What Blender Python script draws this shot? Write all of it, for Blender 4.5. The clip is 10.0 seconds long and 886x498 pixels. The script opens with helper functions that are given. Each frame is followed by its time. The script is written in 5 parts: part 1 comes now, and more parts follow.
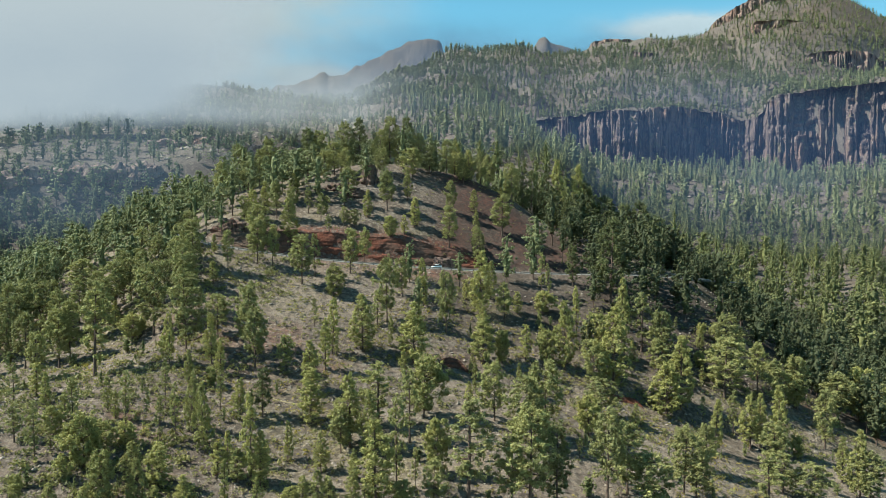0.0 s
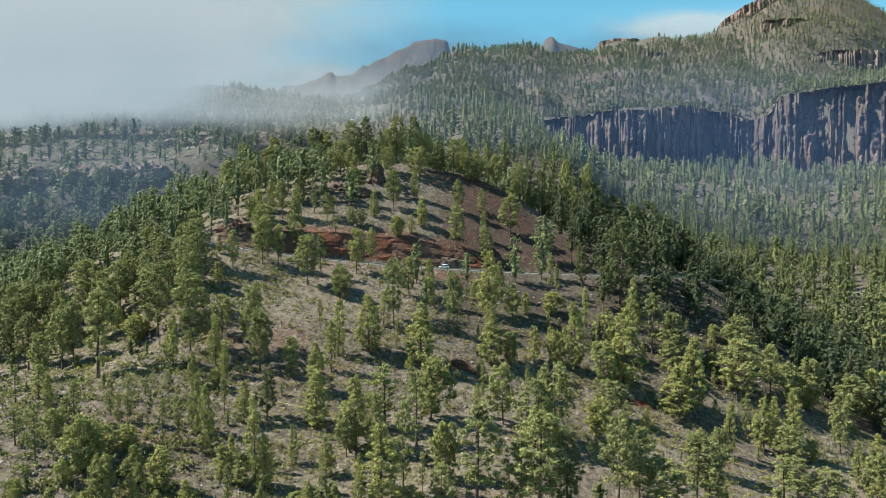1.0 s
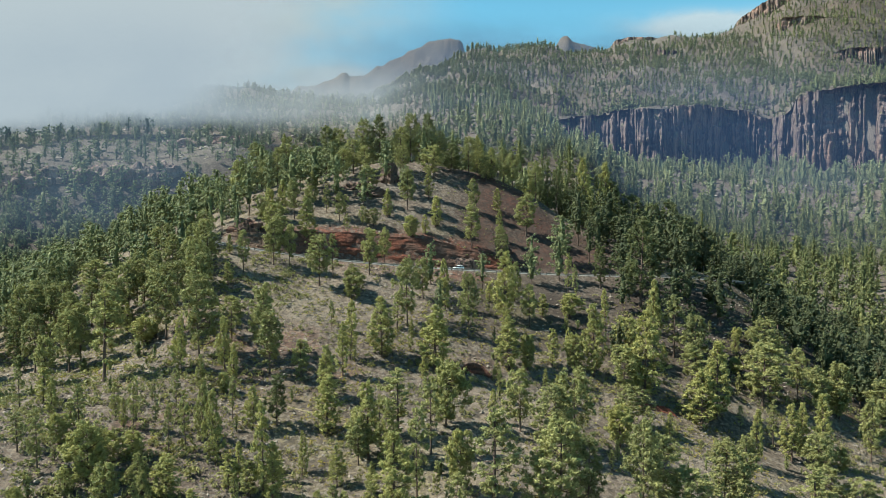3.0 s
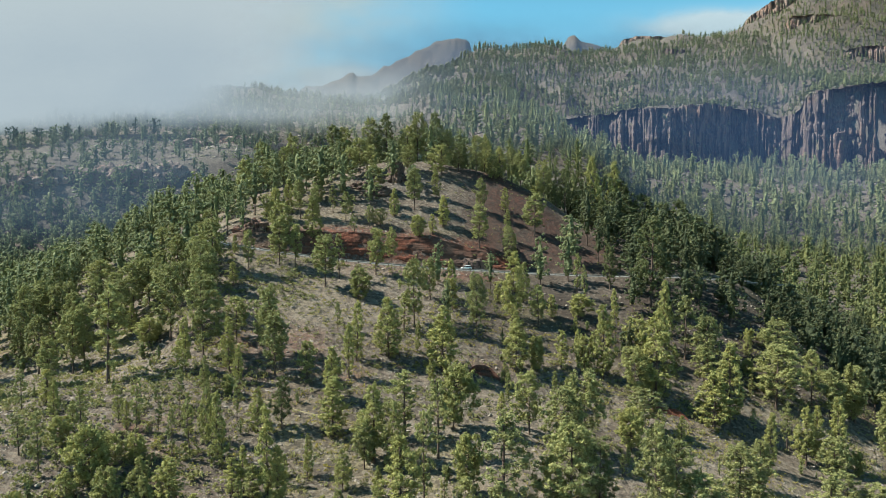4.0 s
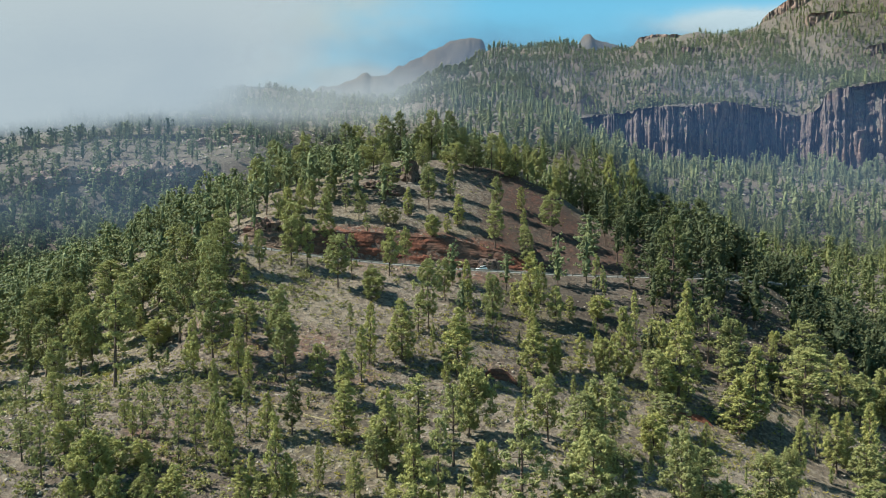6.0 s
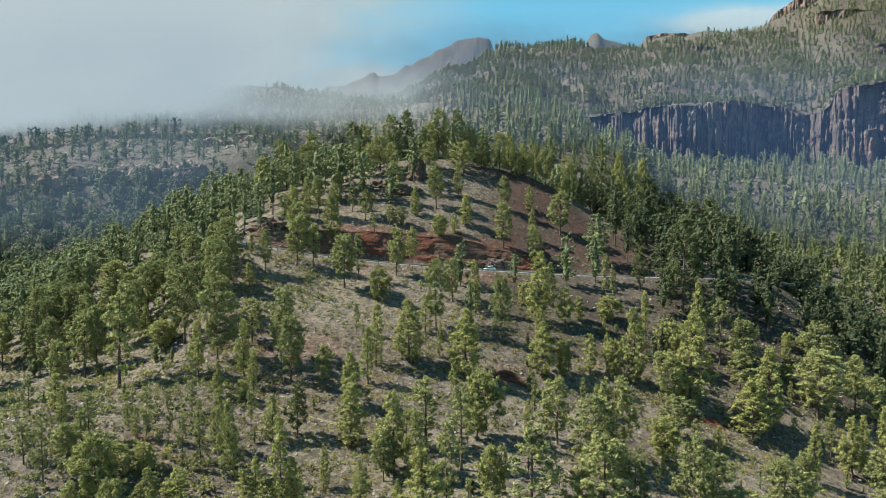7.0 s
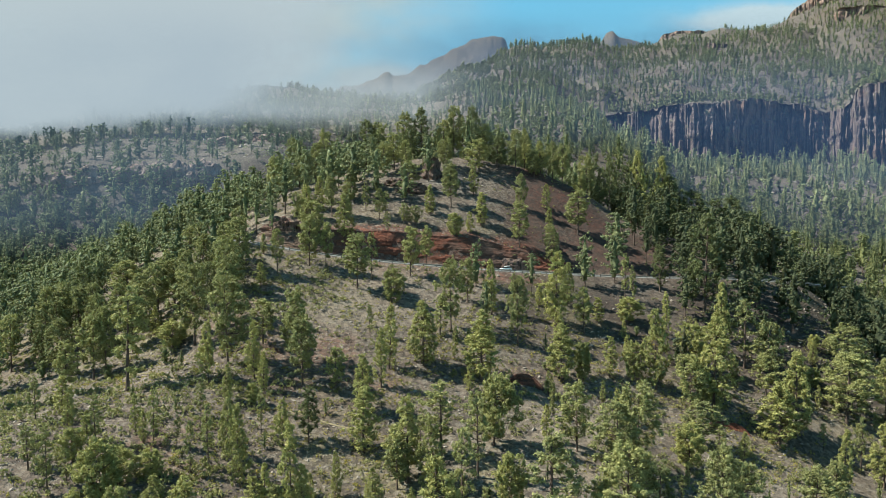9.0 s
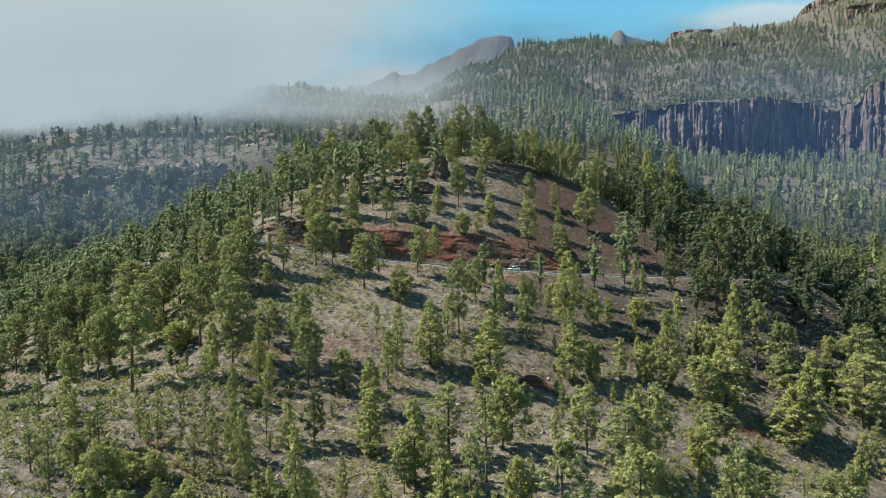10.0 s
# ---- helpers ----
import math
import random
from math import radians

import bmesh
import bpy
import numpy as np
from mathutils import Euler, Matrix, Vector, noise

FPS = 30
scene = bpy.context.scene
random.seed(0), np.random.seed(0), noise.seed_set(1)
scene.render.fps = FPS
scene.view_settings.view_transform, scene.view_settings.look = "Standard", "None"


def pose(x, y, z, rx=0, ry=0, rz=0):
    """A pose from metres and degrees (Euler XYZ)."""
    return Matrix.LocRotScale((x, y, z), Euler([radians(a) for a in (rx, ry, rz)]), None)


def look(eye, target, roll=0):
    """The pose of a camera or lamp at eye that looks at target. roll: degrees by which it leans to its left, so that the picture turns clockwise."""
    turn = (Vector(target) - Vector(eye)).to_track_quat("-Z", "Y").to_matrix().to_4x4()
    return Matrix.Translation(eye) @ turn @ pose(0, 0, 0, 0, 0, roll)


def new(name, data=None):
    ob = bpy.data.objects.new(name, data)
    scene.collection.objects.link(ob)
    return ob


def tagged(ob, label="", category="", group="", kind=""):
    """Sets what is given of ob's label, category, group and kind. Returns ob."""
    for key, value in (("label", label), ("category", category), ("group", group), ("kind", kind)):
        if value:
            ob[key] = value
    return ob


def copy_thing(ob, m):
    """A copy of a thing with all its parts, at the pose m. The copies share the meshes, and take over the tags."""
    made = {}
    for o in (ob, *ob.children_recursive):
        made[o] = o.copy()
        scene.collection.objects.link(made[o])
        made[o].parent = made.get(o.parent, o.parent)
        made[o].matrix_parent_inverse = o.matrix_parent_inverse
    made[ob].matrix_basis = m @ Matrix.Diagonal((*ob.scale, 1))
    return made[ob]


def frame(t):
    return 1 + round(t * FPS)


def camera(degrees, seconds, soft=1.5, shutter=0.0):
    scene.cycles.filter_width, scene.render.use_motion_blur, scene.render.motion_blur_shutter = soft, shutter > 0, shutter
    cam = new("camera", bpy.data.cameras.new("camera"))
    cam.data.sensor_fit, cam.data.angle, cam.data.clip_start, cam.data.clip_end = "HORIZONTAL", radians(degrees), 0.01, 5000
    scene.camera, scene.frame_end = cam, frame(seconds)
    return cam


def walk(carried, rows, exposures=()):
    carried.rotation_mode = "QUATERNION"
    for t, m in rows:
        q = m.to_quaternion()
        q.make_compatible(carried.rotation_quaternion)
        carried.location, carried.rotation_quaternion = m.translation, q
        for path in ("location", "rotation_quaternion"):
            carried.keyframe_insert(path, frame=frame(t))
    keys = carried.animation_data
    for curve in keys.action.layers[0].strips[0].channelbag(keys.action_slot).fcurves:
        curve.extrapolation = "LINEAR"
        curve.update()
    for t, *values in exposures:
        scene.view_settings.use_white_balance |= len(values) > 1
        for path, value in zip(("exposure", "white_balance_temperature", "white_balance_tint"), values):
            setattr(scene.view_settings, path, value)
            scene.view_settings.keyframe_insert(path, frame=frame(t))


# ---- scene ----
# ---- camera and its path ----
cam = camera(62.2, 10.0, soft=0.4)
PATH = [
    (0, (0.14, -15.02, 13.93), (4.931, 84.820, 11.086), 0.093),
    (1, (0.16, -11.85, 13.86), (4.007, 88.032, 11.034), 0.079),
    (2, (0.16, -8.77, 13.79), (3.051, 91.153, 10.981), 0.062),
    (3, (0.13, -5.76, 13.72), (2.064, 94.181, 10.926), 0.043),
    (4, (0.08, -2.84, 13.66), (1.047, 97.117, 10.869), 0.022),
    (5, (0.00, 0.00, 13.60), (0.000, 99.961, 10.808), 0.000),
    (6, (-0.11, 2.76, 13.54), (-1.077, 102.712, 10.743), -0.022),
    (7, (-0.24, 5.43, 13.49), (-2.182, 105.371, 10.673), -0.045),
    (8, (-0.40, 8.02, 13.45), (-3.316, 107.938, 10.599), -0.066),
    (9, (-0.58, 10.53, 13.40), (-4.477, 110.411, 10.518), -0.085),
    (10, (-0.79, 12.95, 13.36), (-5.666, 112.792, 10.430), -0.102),
]
walk(cam, [(t, look(eye, target, roll)) for t, eye, target, roll in PATH],
     [(0, 1.24, 5900, 1), (10, 1.24, 5900, 1)])

# ---- daylight ----
SUN_AZIMUTH = radians(-91)      # from +y towards +x
SUN_HEIGHT = radians(47)
world = bpy.data.worlds.new("sky")
scene.world = world
world.use_nodes = True
sky = world.node_tree.nodes.new("ShaderNodeTexSky")
sky.sky_type, sky.sun_disc = "NISHITA", False
sky.sun_elevation, sky.sun_rotation = SUN_HEIGHT, SUN_AZIMUTH
sky.altitude, sky.air_density, sky.dust_density, sky.ozone_density = 1800, 1.0, 0.0, 1.5
back = world.node_tree.nodes["Background"]
back.inputs["Strength"].default_value = 0.085
deep = world.node_tree.nodes.new("ShaderNodeHueSaturation")
deep.inputs["Saturation"].default_value = 1.08
deep.inputs["Hue"].default_value = 0.458
deep.inputs["Value"].default_value = 0.9
world.node_tree.links.new(sky.outputs[0], deep.inputs["Color"])
world.node_tree.links.new(deep.outputs[0], back.inputs["Color"])
sun = new("sun", bpy.data.lights.new("sun", "SUN"))
sun.data.energy, sun.data.angle, sun.data.color = 5.0, radians(0.6), (1.0, 0.91, 0.77)
sun.matrix_world = look((1000 * math.sin(SUN_AZIMUTH) * math.cos(SUN_HEIGHT),
                         1000 * math.cos(SUN_AZIMUTH) * math.cos(SUN_HEIGHT),
                         1000 * math.sin(SUN_HEIGHT)), (0, 0, 0))

# ---- materials ----
class Nodes:
    """Short hand for building one node material."""

    def __init__(self, name):
        self.material = bpy.data.materials.new(name)
        self.material.use_nodes = True
        self.tree = self.material.node_tree
        self.tree.nodes.clear()
        self.out = self.tree.nodes.new("ShaderNodeOutputMaterial")

    def add(self, kind, values=(), **settings):
        node = self.tree.nodes.new("ShaderNode" + kind)
        for key, value in settings.items():
            setattr(node, key, value)
        for key, value in dict(values).items():
            socket = node.inputs[key]
            if isinstance(value, bpy.types.NodeSocket):
                self.tree.links.new(value, socket)
            else:
                socket.default_value = value
        return node

    def place(self):
        return self.add("NewGeometry").outputs["Position"]

    def noise(self, scale, detail=4, rough=0.6, vector=None, stretch=None):
        vector = vector or self.place()
        if stretch:
            vector = self.add("VectorMath", {0: vector, 1: stretch}, operation="MULTIPLY").outputs[0]
        return self.add("TexNoise", {"Vector": vector, "Scale": scale, "Detail": detail, "Roughness": rough}).outputs[0]

    def ramp(self, value, low, high, a=0.0, b=1.0):
        return self.add("MapRange", {0: value, 1: low, 2: high, 3: a, 4: b}, clamp=True).outputs[0]

    def math(self, kind, a, b):
        return self.add("Math", {0: a, 1: b}, operation=kind).outputs[0]

    def mix(self, factor, a, b, blend="MIX"):
        rgb = lambda c: c if isinstance(c, bpy.types.NodeSocket) else (*c, 1.0)
        return self.add("Mix", {0: factor, 6: rgb(a), 7: rgb(b)}, data_type="RGBA", blend_type=blend).outputs[2]

    def bump(self, height, distance, strength=1.0):
        return self.add("Bump", {"Height": height, "Distance": distance, "Strength": strength}).outputs[0]

    def finish(self, colour, rough=0.9, normal=None, metal=0.0, specular=0.3):
        values = {"Base Color": colour if isinstance(colour, bpy.types.NodeSocket) else (*colour, 1),
                  "Roughness": rough, "Metallic": metal, "Specular IOR Level": specular}
        if normal:
            values["Normal"] = normal
        shader = self.add("BsdfPrincipled", values)
        self.tree.links.new(shader.outputs[0], self.out.inputs[0])
        return self.material


def ground_material():
    n = Nodes("hillside_soil")
    broad, mid, fine, grit = n.noise(0.012, 5), n.noise(0.09, 5), n.noise(0.7, 4, 0.65), n.noise(3.0, 2)
    soil = n.mix(n.ramp(mid, 0.38, 0.62), (0.070, 0.053, 0.044), (0.140, 0.106, 0.082))
    soil = n.mix(n.ramp(fine, 0.45, 0.7), soil, (0.205, 0.162, 0.122))
    dry = n.mix(n.ramp(fine, 0.35, 0.65), (0.115, 0.105, 0.045), (0.195, 0.170, 0.070))
    soil = n.mix(n.math("MULTIPLY", n.ramp(broad, 0.48, 0.62), n.ramp(mid, 0.42, 0.6, 0.1, 0.7)), soil, dry)
    kinds = n.add("Attribute", attribute_name="soil").outputs["Color"]
    split = n.add("SeparateColor", {0: kinds})
    # cinder soil, made darker still to hold the shade on the dim slope
    cinder = n.mix(n.ramp(fine, 0.35, 0.7), (0.025, 0.018, 0.017), (0.052, 0.037, 0.032))
    amount = n.tree.nodes[kinds.node.name].outputs["Alpha"]
    soil = n.mix(n.math("MULTIPLY", amount, n.ramp(mid, 0.25, 0.55, 0.6, 1.0)), soil, cinder)
    red = n.mix(n.ramp(n.noise(0.35, 5, 0.7), 0.4, 0.65), (0.085, 0.042, 0.032), (0.20, 0.068, 0.042))
    rough_red = n.math("MULTIPLY", split.outputs[0], n.ramp(mid, 0.25, 0.6, 0.45, 1.0))
    soil = n.mix(rough_red, soil, red)
    scree = n.mix(n.ramp(fine, 0.35, 0.65), (0.165, 0.130, 0.102), (0.265, 0.208, 0.155))
    soil = n.mix(n.math("MULTIPLY", split.outputs[1], n.ramp(mid, 0.25, 0.55, 0.3, 0.9)), soil, scree)
    rock = n.mix(n.ramp(fine, 0.35, 0.7), (0.066, 0.057, 0.052), (0.170, 0.145, 0.126))
    soil = n.mix(split.outputs[2], soil, rock)
    rubble = n.add("TexVoronoi", {"Vector": n.place(), "Scale": 1.1, "Randomness": 1.0}).outputs["Color"]
    grey = n.add("SeparateColor", {0: rubble}).outputs[0]
    soil = n.mix(n.math("MULTIPLY", n.ramp(grey, 0.72, 0.8, 0.0, 0.45), n.ramp(amount, 0.2, 0.9, 1.0, 0.15)), soil, (0.21, 0.18, 0.15))
    soil = n.mix(n.ramp(grey, 0.32, 0.14, 0.0, 0.65), soil, (0.05, 0.042, 0.036))
    soil = n.mix(n.ramp(grit, 0.50, 0.36, 0.0, 0.75), soil, (0.055, 0.044, 0.036))
    height = n.math("ADD", n.math("MULTIPLY", fine, 0.6), n.math("MULTIPLY", grit, 0.25))
    return n.finish(soil, 0.95, n.bump(height, 0.9, 1.0), specular=0.15)


def foliage_material(name, dark, mid, light, per_object=True, grain=4.5):
    n = Nodes(name)
    island = n.add("NewGeometry").outputs["Random Per Island"]
    if per_object:
        which = n.add("ObjectInfo").outputs["Random"]
    else:
        which = n.ramp(n.noise(0.055, 3, 0.7), 0.3, 0.7)
    colour = n.mix(n.ramp(which, 0.0, 1.0), dark, mid)
    patch = n.noise(0.5, 2)
    colour = n.mix(n.math("MULTIPLY", n.ramp(island, 0.2, 1.0, 0.15, 0.75), n.ramp(patch, 0.35, 0.65, 0.3, 1.0)), colour, light)
    colour = n.mix(n.ramp(island, 0.04, 0.0, 0.0, 0.5), colour, (0.13, 0.09, 0.045))
    spray = n.noise(grain, 3, 0.7)
    # shade between the needles, put into the colour as dark speckle
    gap_shade = n.noise(grain * 0.55, 3, 0.75)
    colour = n.mix(n.ramp(gap_shade, 0.50, 0.38, 0.0, 0.7), colour, tuple(c * 0.45 for c in dark))
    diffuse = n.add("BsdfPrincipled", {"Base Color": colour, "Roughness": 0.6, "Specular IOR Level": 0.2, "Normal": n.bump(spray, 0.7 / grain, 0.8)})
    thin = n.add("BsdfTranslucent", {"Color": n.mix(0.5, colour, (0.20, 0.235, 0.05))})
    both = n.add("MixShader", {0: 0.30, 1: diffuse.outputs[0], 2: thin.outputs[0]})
    n.tree.links.new(both.outputs[0], n.out.inputs[0])
    return n.material


def bark_material():
    n = Nodes("pine_bark")
    ridges = n.noise(2.2, 4, 0.65, stretch=(1, 1, 0.3))
    colour = n.mix(n.ramp(ridges, 0.35, 0.65), (0.045, 0.033, 0.028), (0.14, 0.095, 0.07))
    return n.finish(colour, 0.9, n.bump(ridges, 0.08))


def rock_material(name, dark, pale, rust, scale):
    n = Nodes(name)
    streak = n.noise(0.06 * scale, 8, 0.75, stretch=(1, 1, 0.22))
    fine = n.noise(0.3 * scale, 5, 0.7)
    # strong tone contrast stands in for shading of the relief
    colour = n.mix(n.ramp(streak, 0.35, 0.65), dark, pale)
    colour = n.mix(n.ramp(fine, 0.5, 0.75), colour, tuple(c * 1.35 for c in pale))
    colour = n.mix(n.ramp(n.noise(0.02 * scale, 4), 0.52, 0.68, 0, 0.6), colour, rust)
    # shade inside upright cracks, put into the colour as dark streaks
    crack_shade = n.noise(0.11 * scale, 5, 0.6, stretch=(1, 1, 0.1))
    colour = n.mix(n.ramp(crack_shade, 0.47, 0.40, 0.0, 0.8), colour, (0.02, 0.018, 0.021))
    lichen = n.math("MULTIPLY", n.ramp(n.noise(0.09 * scale, 4), 0.56, 0.66), 0.5)
    colour = n.mix(lichen, colour, (0.17, 0.16, 0.075))
    return n.finish(colour, 0.95, n.bump(n.math("ADD", streak, fine), 4.0 / scale), specular=0.15)


def cut_material():
    n = Nodes("red_earth_cut")
    strata = n.noise(0.55, 5, 0.65, stretch=(0.25, 0.25, 2.6))
    lumps = n.noise(1.6, 5, 0.7)
    colour = n.mix(n.ramp(strata, 0.36, 0.62), (0.070, 0.036, 0.028), (0.18, 0.066, 0.042))
    colour = n.mix(n.ramp(lumps, 0.5, 0.75, 0.0, 0.7), colour, (0.27, 0.125, 0.08))
    colour = n.mix(n.ramp(n.noise(0.06, 3), 0.46, 0.6, 0.0, 0.9), colour, (0.10, 0.066, 0.052))
    west = n.add("SeparateXYZ", {0: n.place()}).outputs[0]
    brown = n.mix(n.ramp(lumps, 0.4, 0.7), (0.085, 0.060, 0.046), (0.175, 0.125, 0.092))
    colour = n.mix(n.ramp(n.math("ADD", west, n.math("MULTIPLY", n.noise(0.2, 3), 24)), -24.0, -40.0, 0.0, 0.92), colour, brown)
    return n.finish(colour, 0.95, n.bump(n.math("ADD", strata, lumps), 0.5), specular=0.1)


def asphalt_material():
    n = Nodes("worn_asphalt")
    colour = n.mix(n.ramp(n.noise(0.25, 4), 0.35, 0.65), (0.10, 0.095, 0.09), (0.17, 0.16, 0.15))
    colour = n.mix(n.ramp(n.noise(6, 3), 0.4, 0.7, 0, 0.4), colour, (0.22, 0.21, 0.195))
    return n.finish(colour, 0.85, n.bump(n.noise(9, 3), 0.02))


def cloud_material(name, edge, strength, density, tone=(0.60, 0.655, 0.66)):
    """A thin glowing sheet of cloud: dense inside, frayed to nothing at its rim. The attribute "body" holds the density."""
    n = Nodes(name)
    body = n.add("Attribute", attribute_name="body").outputs["Fac"]
    puff = n.noise(edge, 6, 0.58, stretch=(1, 1, 1.7))
    soft = n.math("MULTIPLY", body, 1.0)
    fray = n.math("MULTIPLY", n.math("SUBTRACT", puff, 0.5), 2.2)
    amount = n.add("MapRange", {0: n.math("ADD", soft, n.math("MULTIPLY", fray, n.ramp(body, 0.0, 0.8))), 1: 0.0, 2: 1.0, 3: 0.0, 4: density}, interpolation_type="SMOOTHSTEP", clamp=True).outputs[0]
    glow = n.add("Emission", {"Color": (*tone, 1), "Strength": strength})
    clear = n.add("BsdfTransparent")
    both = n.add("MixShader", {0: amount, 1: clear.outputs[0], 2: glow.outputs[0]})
    n.tree.links.new(both.outputs[0], n.out.inputs[0])
    return n.material


SOIL, BARK, ASPHALT, RED_CUT = ground_material(), bark_material(), asphalt_material(), cut_material()
# basalt; its purple-black tone also holds the shade of the cliff faces
ROCK = rock_material("basalt_cliff", (0.024, 0.021, 0.032), (0.21, 0.158, 0.138), (0.27, 0.165, 0.120), 1.0)
ROCK_PALE = rock_material("reddish_summit_rock", (0.13, 0.095, 0.085), (0.27, 0.19, 0.155), (0.33, 0.19, 0.14), 1.0)
ROCK_RED = rock_material("reddish_crag", (0.07, 0.05, 0.045), (0.19, 0.13, 0.105), (0.2, 0.09, 0.06), 9.0)
ROCK_WALL = rock_material("brown_ravine_rock", (0.13, 0.097, 0.09), (0.32, 0.235, 0.20), (0.34, 0.19, 0.14), 5.0)
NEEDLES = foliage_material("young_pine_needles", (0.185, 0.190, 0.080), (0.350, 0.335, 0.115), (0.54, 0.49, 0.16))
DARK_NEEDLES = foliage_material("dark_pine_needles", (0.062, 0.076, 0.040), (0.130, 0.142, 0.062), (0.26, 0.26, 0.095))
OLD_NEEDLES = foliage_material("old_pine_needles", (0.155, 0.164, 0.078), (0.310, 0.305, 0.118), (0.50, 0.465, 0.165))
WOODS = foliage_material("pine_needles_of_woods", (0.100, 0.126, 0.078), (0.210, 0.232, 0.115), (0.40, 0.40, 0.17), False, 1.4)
# darker copy of the woods' needles: the far flank's shade is in the colour
SHADED_WOODS = foliage_material("shaded_flank_pine_needles", (0.042, 0.056, 0.036), (0.085, 0.098, 0.050), (0.175, 0.18, 0.080), False, 1.4)
# needles greyed for distance: part of the haze is in their colour
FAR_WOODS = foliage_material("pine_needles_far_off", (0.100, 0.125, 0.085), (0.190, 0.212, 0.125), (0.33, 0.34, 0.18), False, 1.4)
# lighter copy of the far needles, with sunlight put into the colour
SUNLIT_WOODS = foliage_material("sunlit_valley_pine_needles", (0.105, 0.130, 0.082), (0.235, 0.255, 0.130), (0.46, 0.45, 0.20), False, 1.4)
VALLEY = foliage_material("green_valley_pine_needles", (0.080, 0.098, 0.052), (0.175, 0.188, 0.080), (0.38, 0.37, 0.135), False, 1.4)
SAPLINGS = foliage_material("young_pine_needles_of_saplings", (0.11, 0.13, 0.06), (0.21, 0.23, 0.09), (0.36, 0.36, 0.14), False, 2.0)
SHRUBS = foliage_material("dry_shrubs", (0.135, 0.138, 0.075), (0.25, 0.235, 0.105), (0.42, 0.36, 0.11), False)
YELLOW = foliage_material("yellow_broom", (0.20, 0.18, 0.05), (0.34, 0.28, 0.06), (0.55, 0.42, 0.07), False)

# ---- the lie of the land ----
rng = np.random.default_rng(7)


def curve(x, xs, zs):
    """A smooth curve through (xs, zs), flat past its ends."""
    xs, zs = np.asarray(xs, float), np.asarray(zs, float)
    x = np.clip(np.asarray(x, float), xs[0], xs[-1])
    k = np.clip(np.searchsorted(xs, x) - 1, 0, len(xs) - 2)
    h, slope = np.diff(xs), np.diff(zs) / np.diff(xs)
    m = np.concatenate([[slope[0]], np.where(slope[:-1] * slope[1:] > 0, 2 * slope[:-1] * slope[1:] / (slope[:-1] + slope[1:] + 1e-12), 0), [slope[-1]]])
    s = (x - xs[k]) / h[k]
    return ((2 * s**3 - 3 * s**2 + 1) * zs[k] + (s**3 - 2 * s**2 + s) * h[k] * m[k]
            + (3 * s**2 - 2 * s**3) * zs[k + 1] + (s**3 - s**2) * h[k] * m[k + 1])


def hashed(i, j, seed):
    v = np.sin(i * 127.1 + j * 311.7 + seed * 74.7) * 43758.5453
    return v - np.floor(v)


def bumps(x, y, size, seed=0, octaves=4):
    """Value noise from -1 to 1."""
    total, gain, norm = 0.0, 1.0, 0.0
    for o in range(octaves):
        u, v = x / size + 17.3 * o, y / size - 9.1 * o
        i, j = np.floor(u), np.floor(v)
        a, b = u - i, v - j
        a, b = a * a * (3 - 2 * a), b * b * (3 - 2 * b)
        n = (hashed(i, j, seed) * (1 - a) + hashed(i + 1, j, seed) * a) * (1 - b) + (hashed(i, j + 1, seed) * (1 - a) + hashed(i + 1, j + 1, seed) * a) * b
        total, norm = total + gain * (2 * n - 1), norm + gain
        gain, size = gain * 0.5, size * 0.5
    return total / norm


# the road round the hill: its middle line and height over x
ROAD_X = (-95, -80, -66, -42, -20, 10, 55, 85, 110, 150)
ROAD_Y = (292, 258, 243, 246, 249, 253, 261, 268, 274, 300)
ROAD_Z = (12.6, 10.0, 7.7, 4.0, 1.5, -0.9, -3.5, -4.4, -6.2, -10.0)
CREST_X = (-300, -190, -145, -120, -75, -10, 22, 42, 60, 98, 135, 170, 250, 320)
CREST_Z = (-60, -22, -2, 11, 30, 42, 37, 29, 18, 3, -17, -36, -68, -90)


def road_y(x):
    return curve(x, ROAD_X, ROAD_Y)


def road_z(x):
    return curve(x, ROAD_X, ROAD_Z)


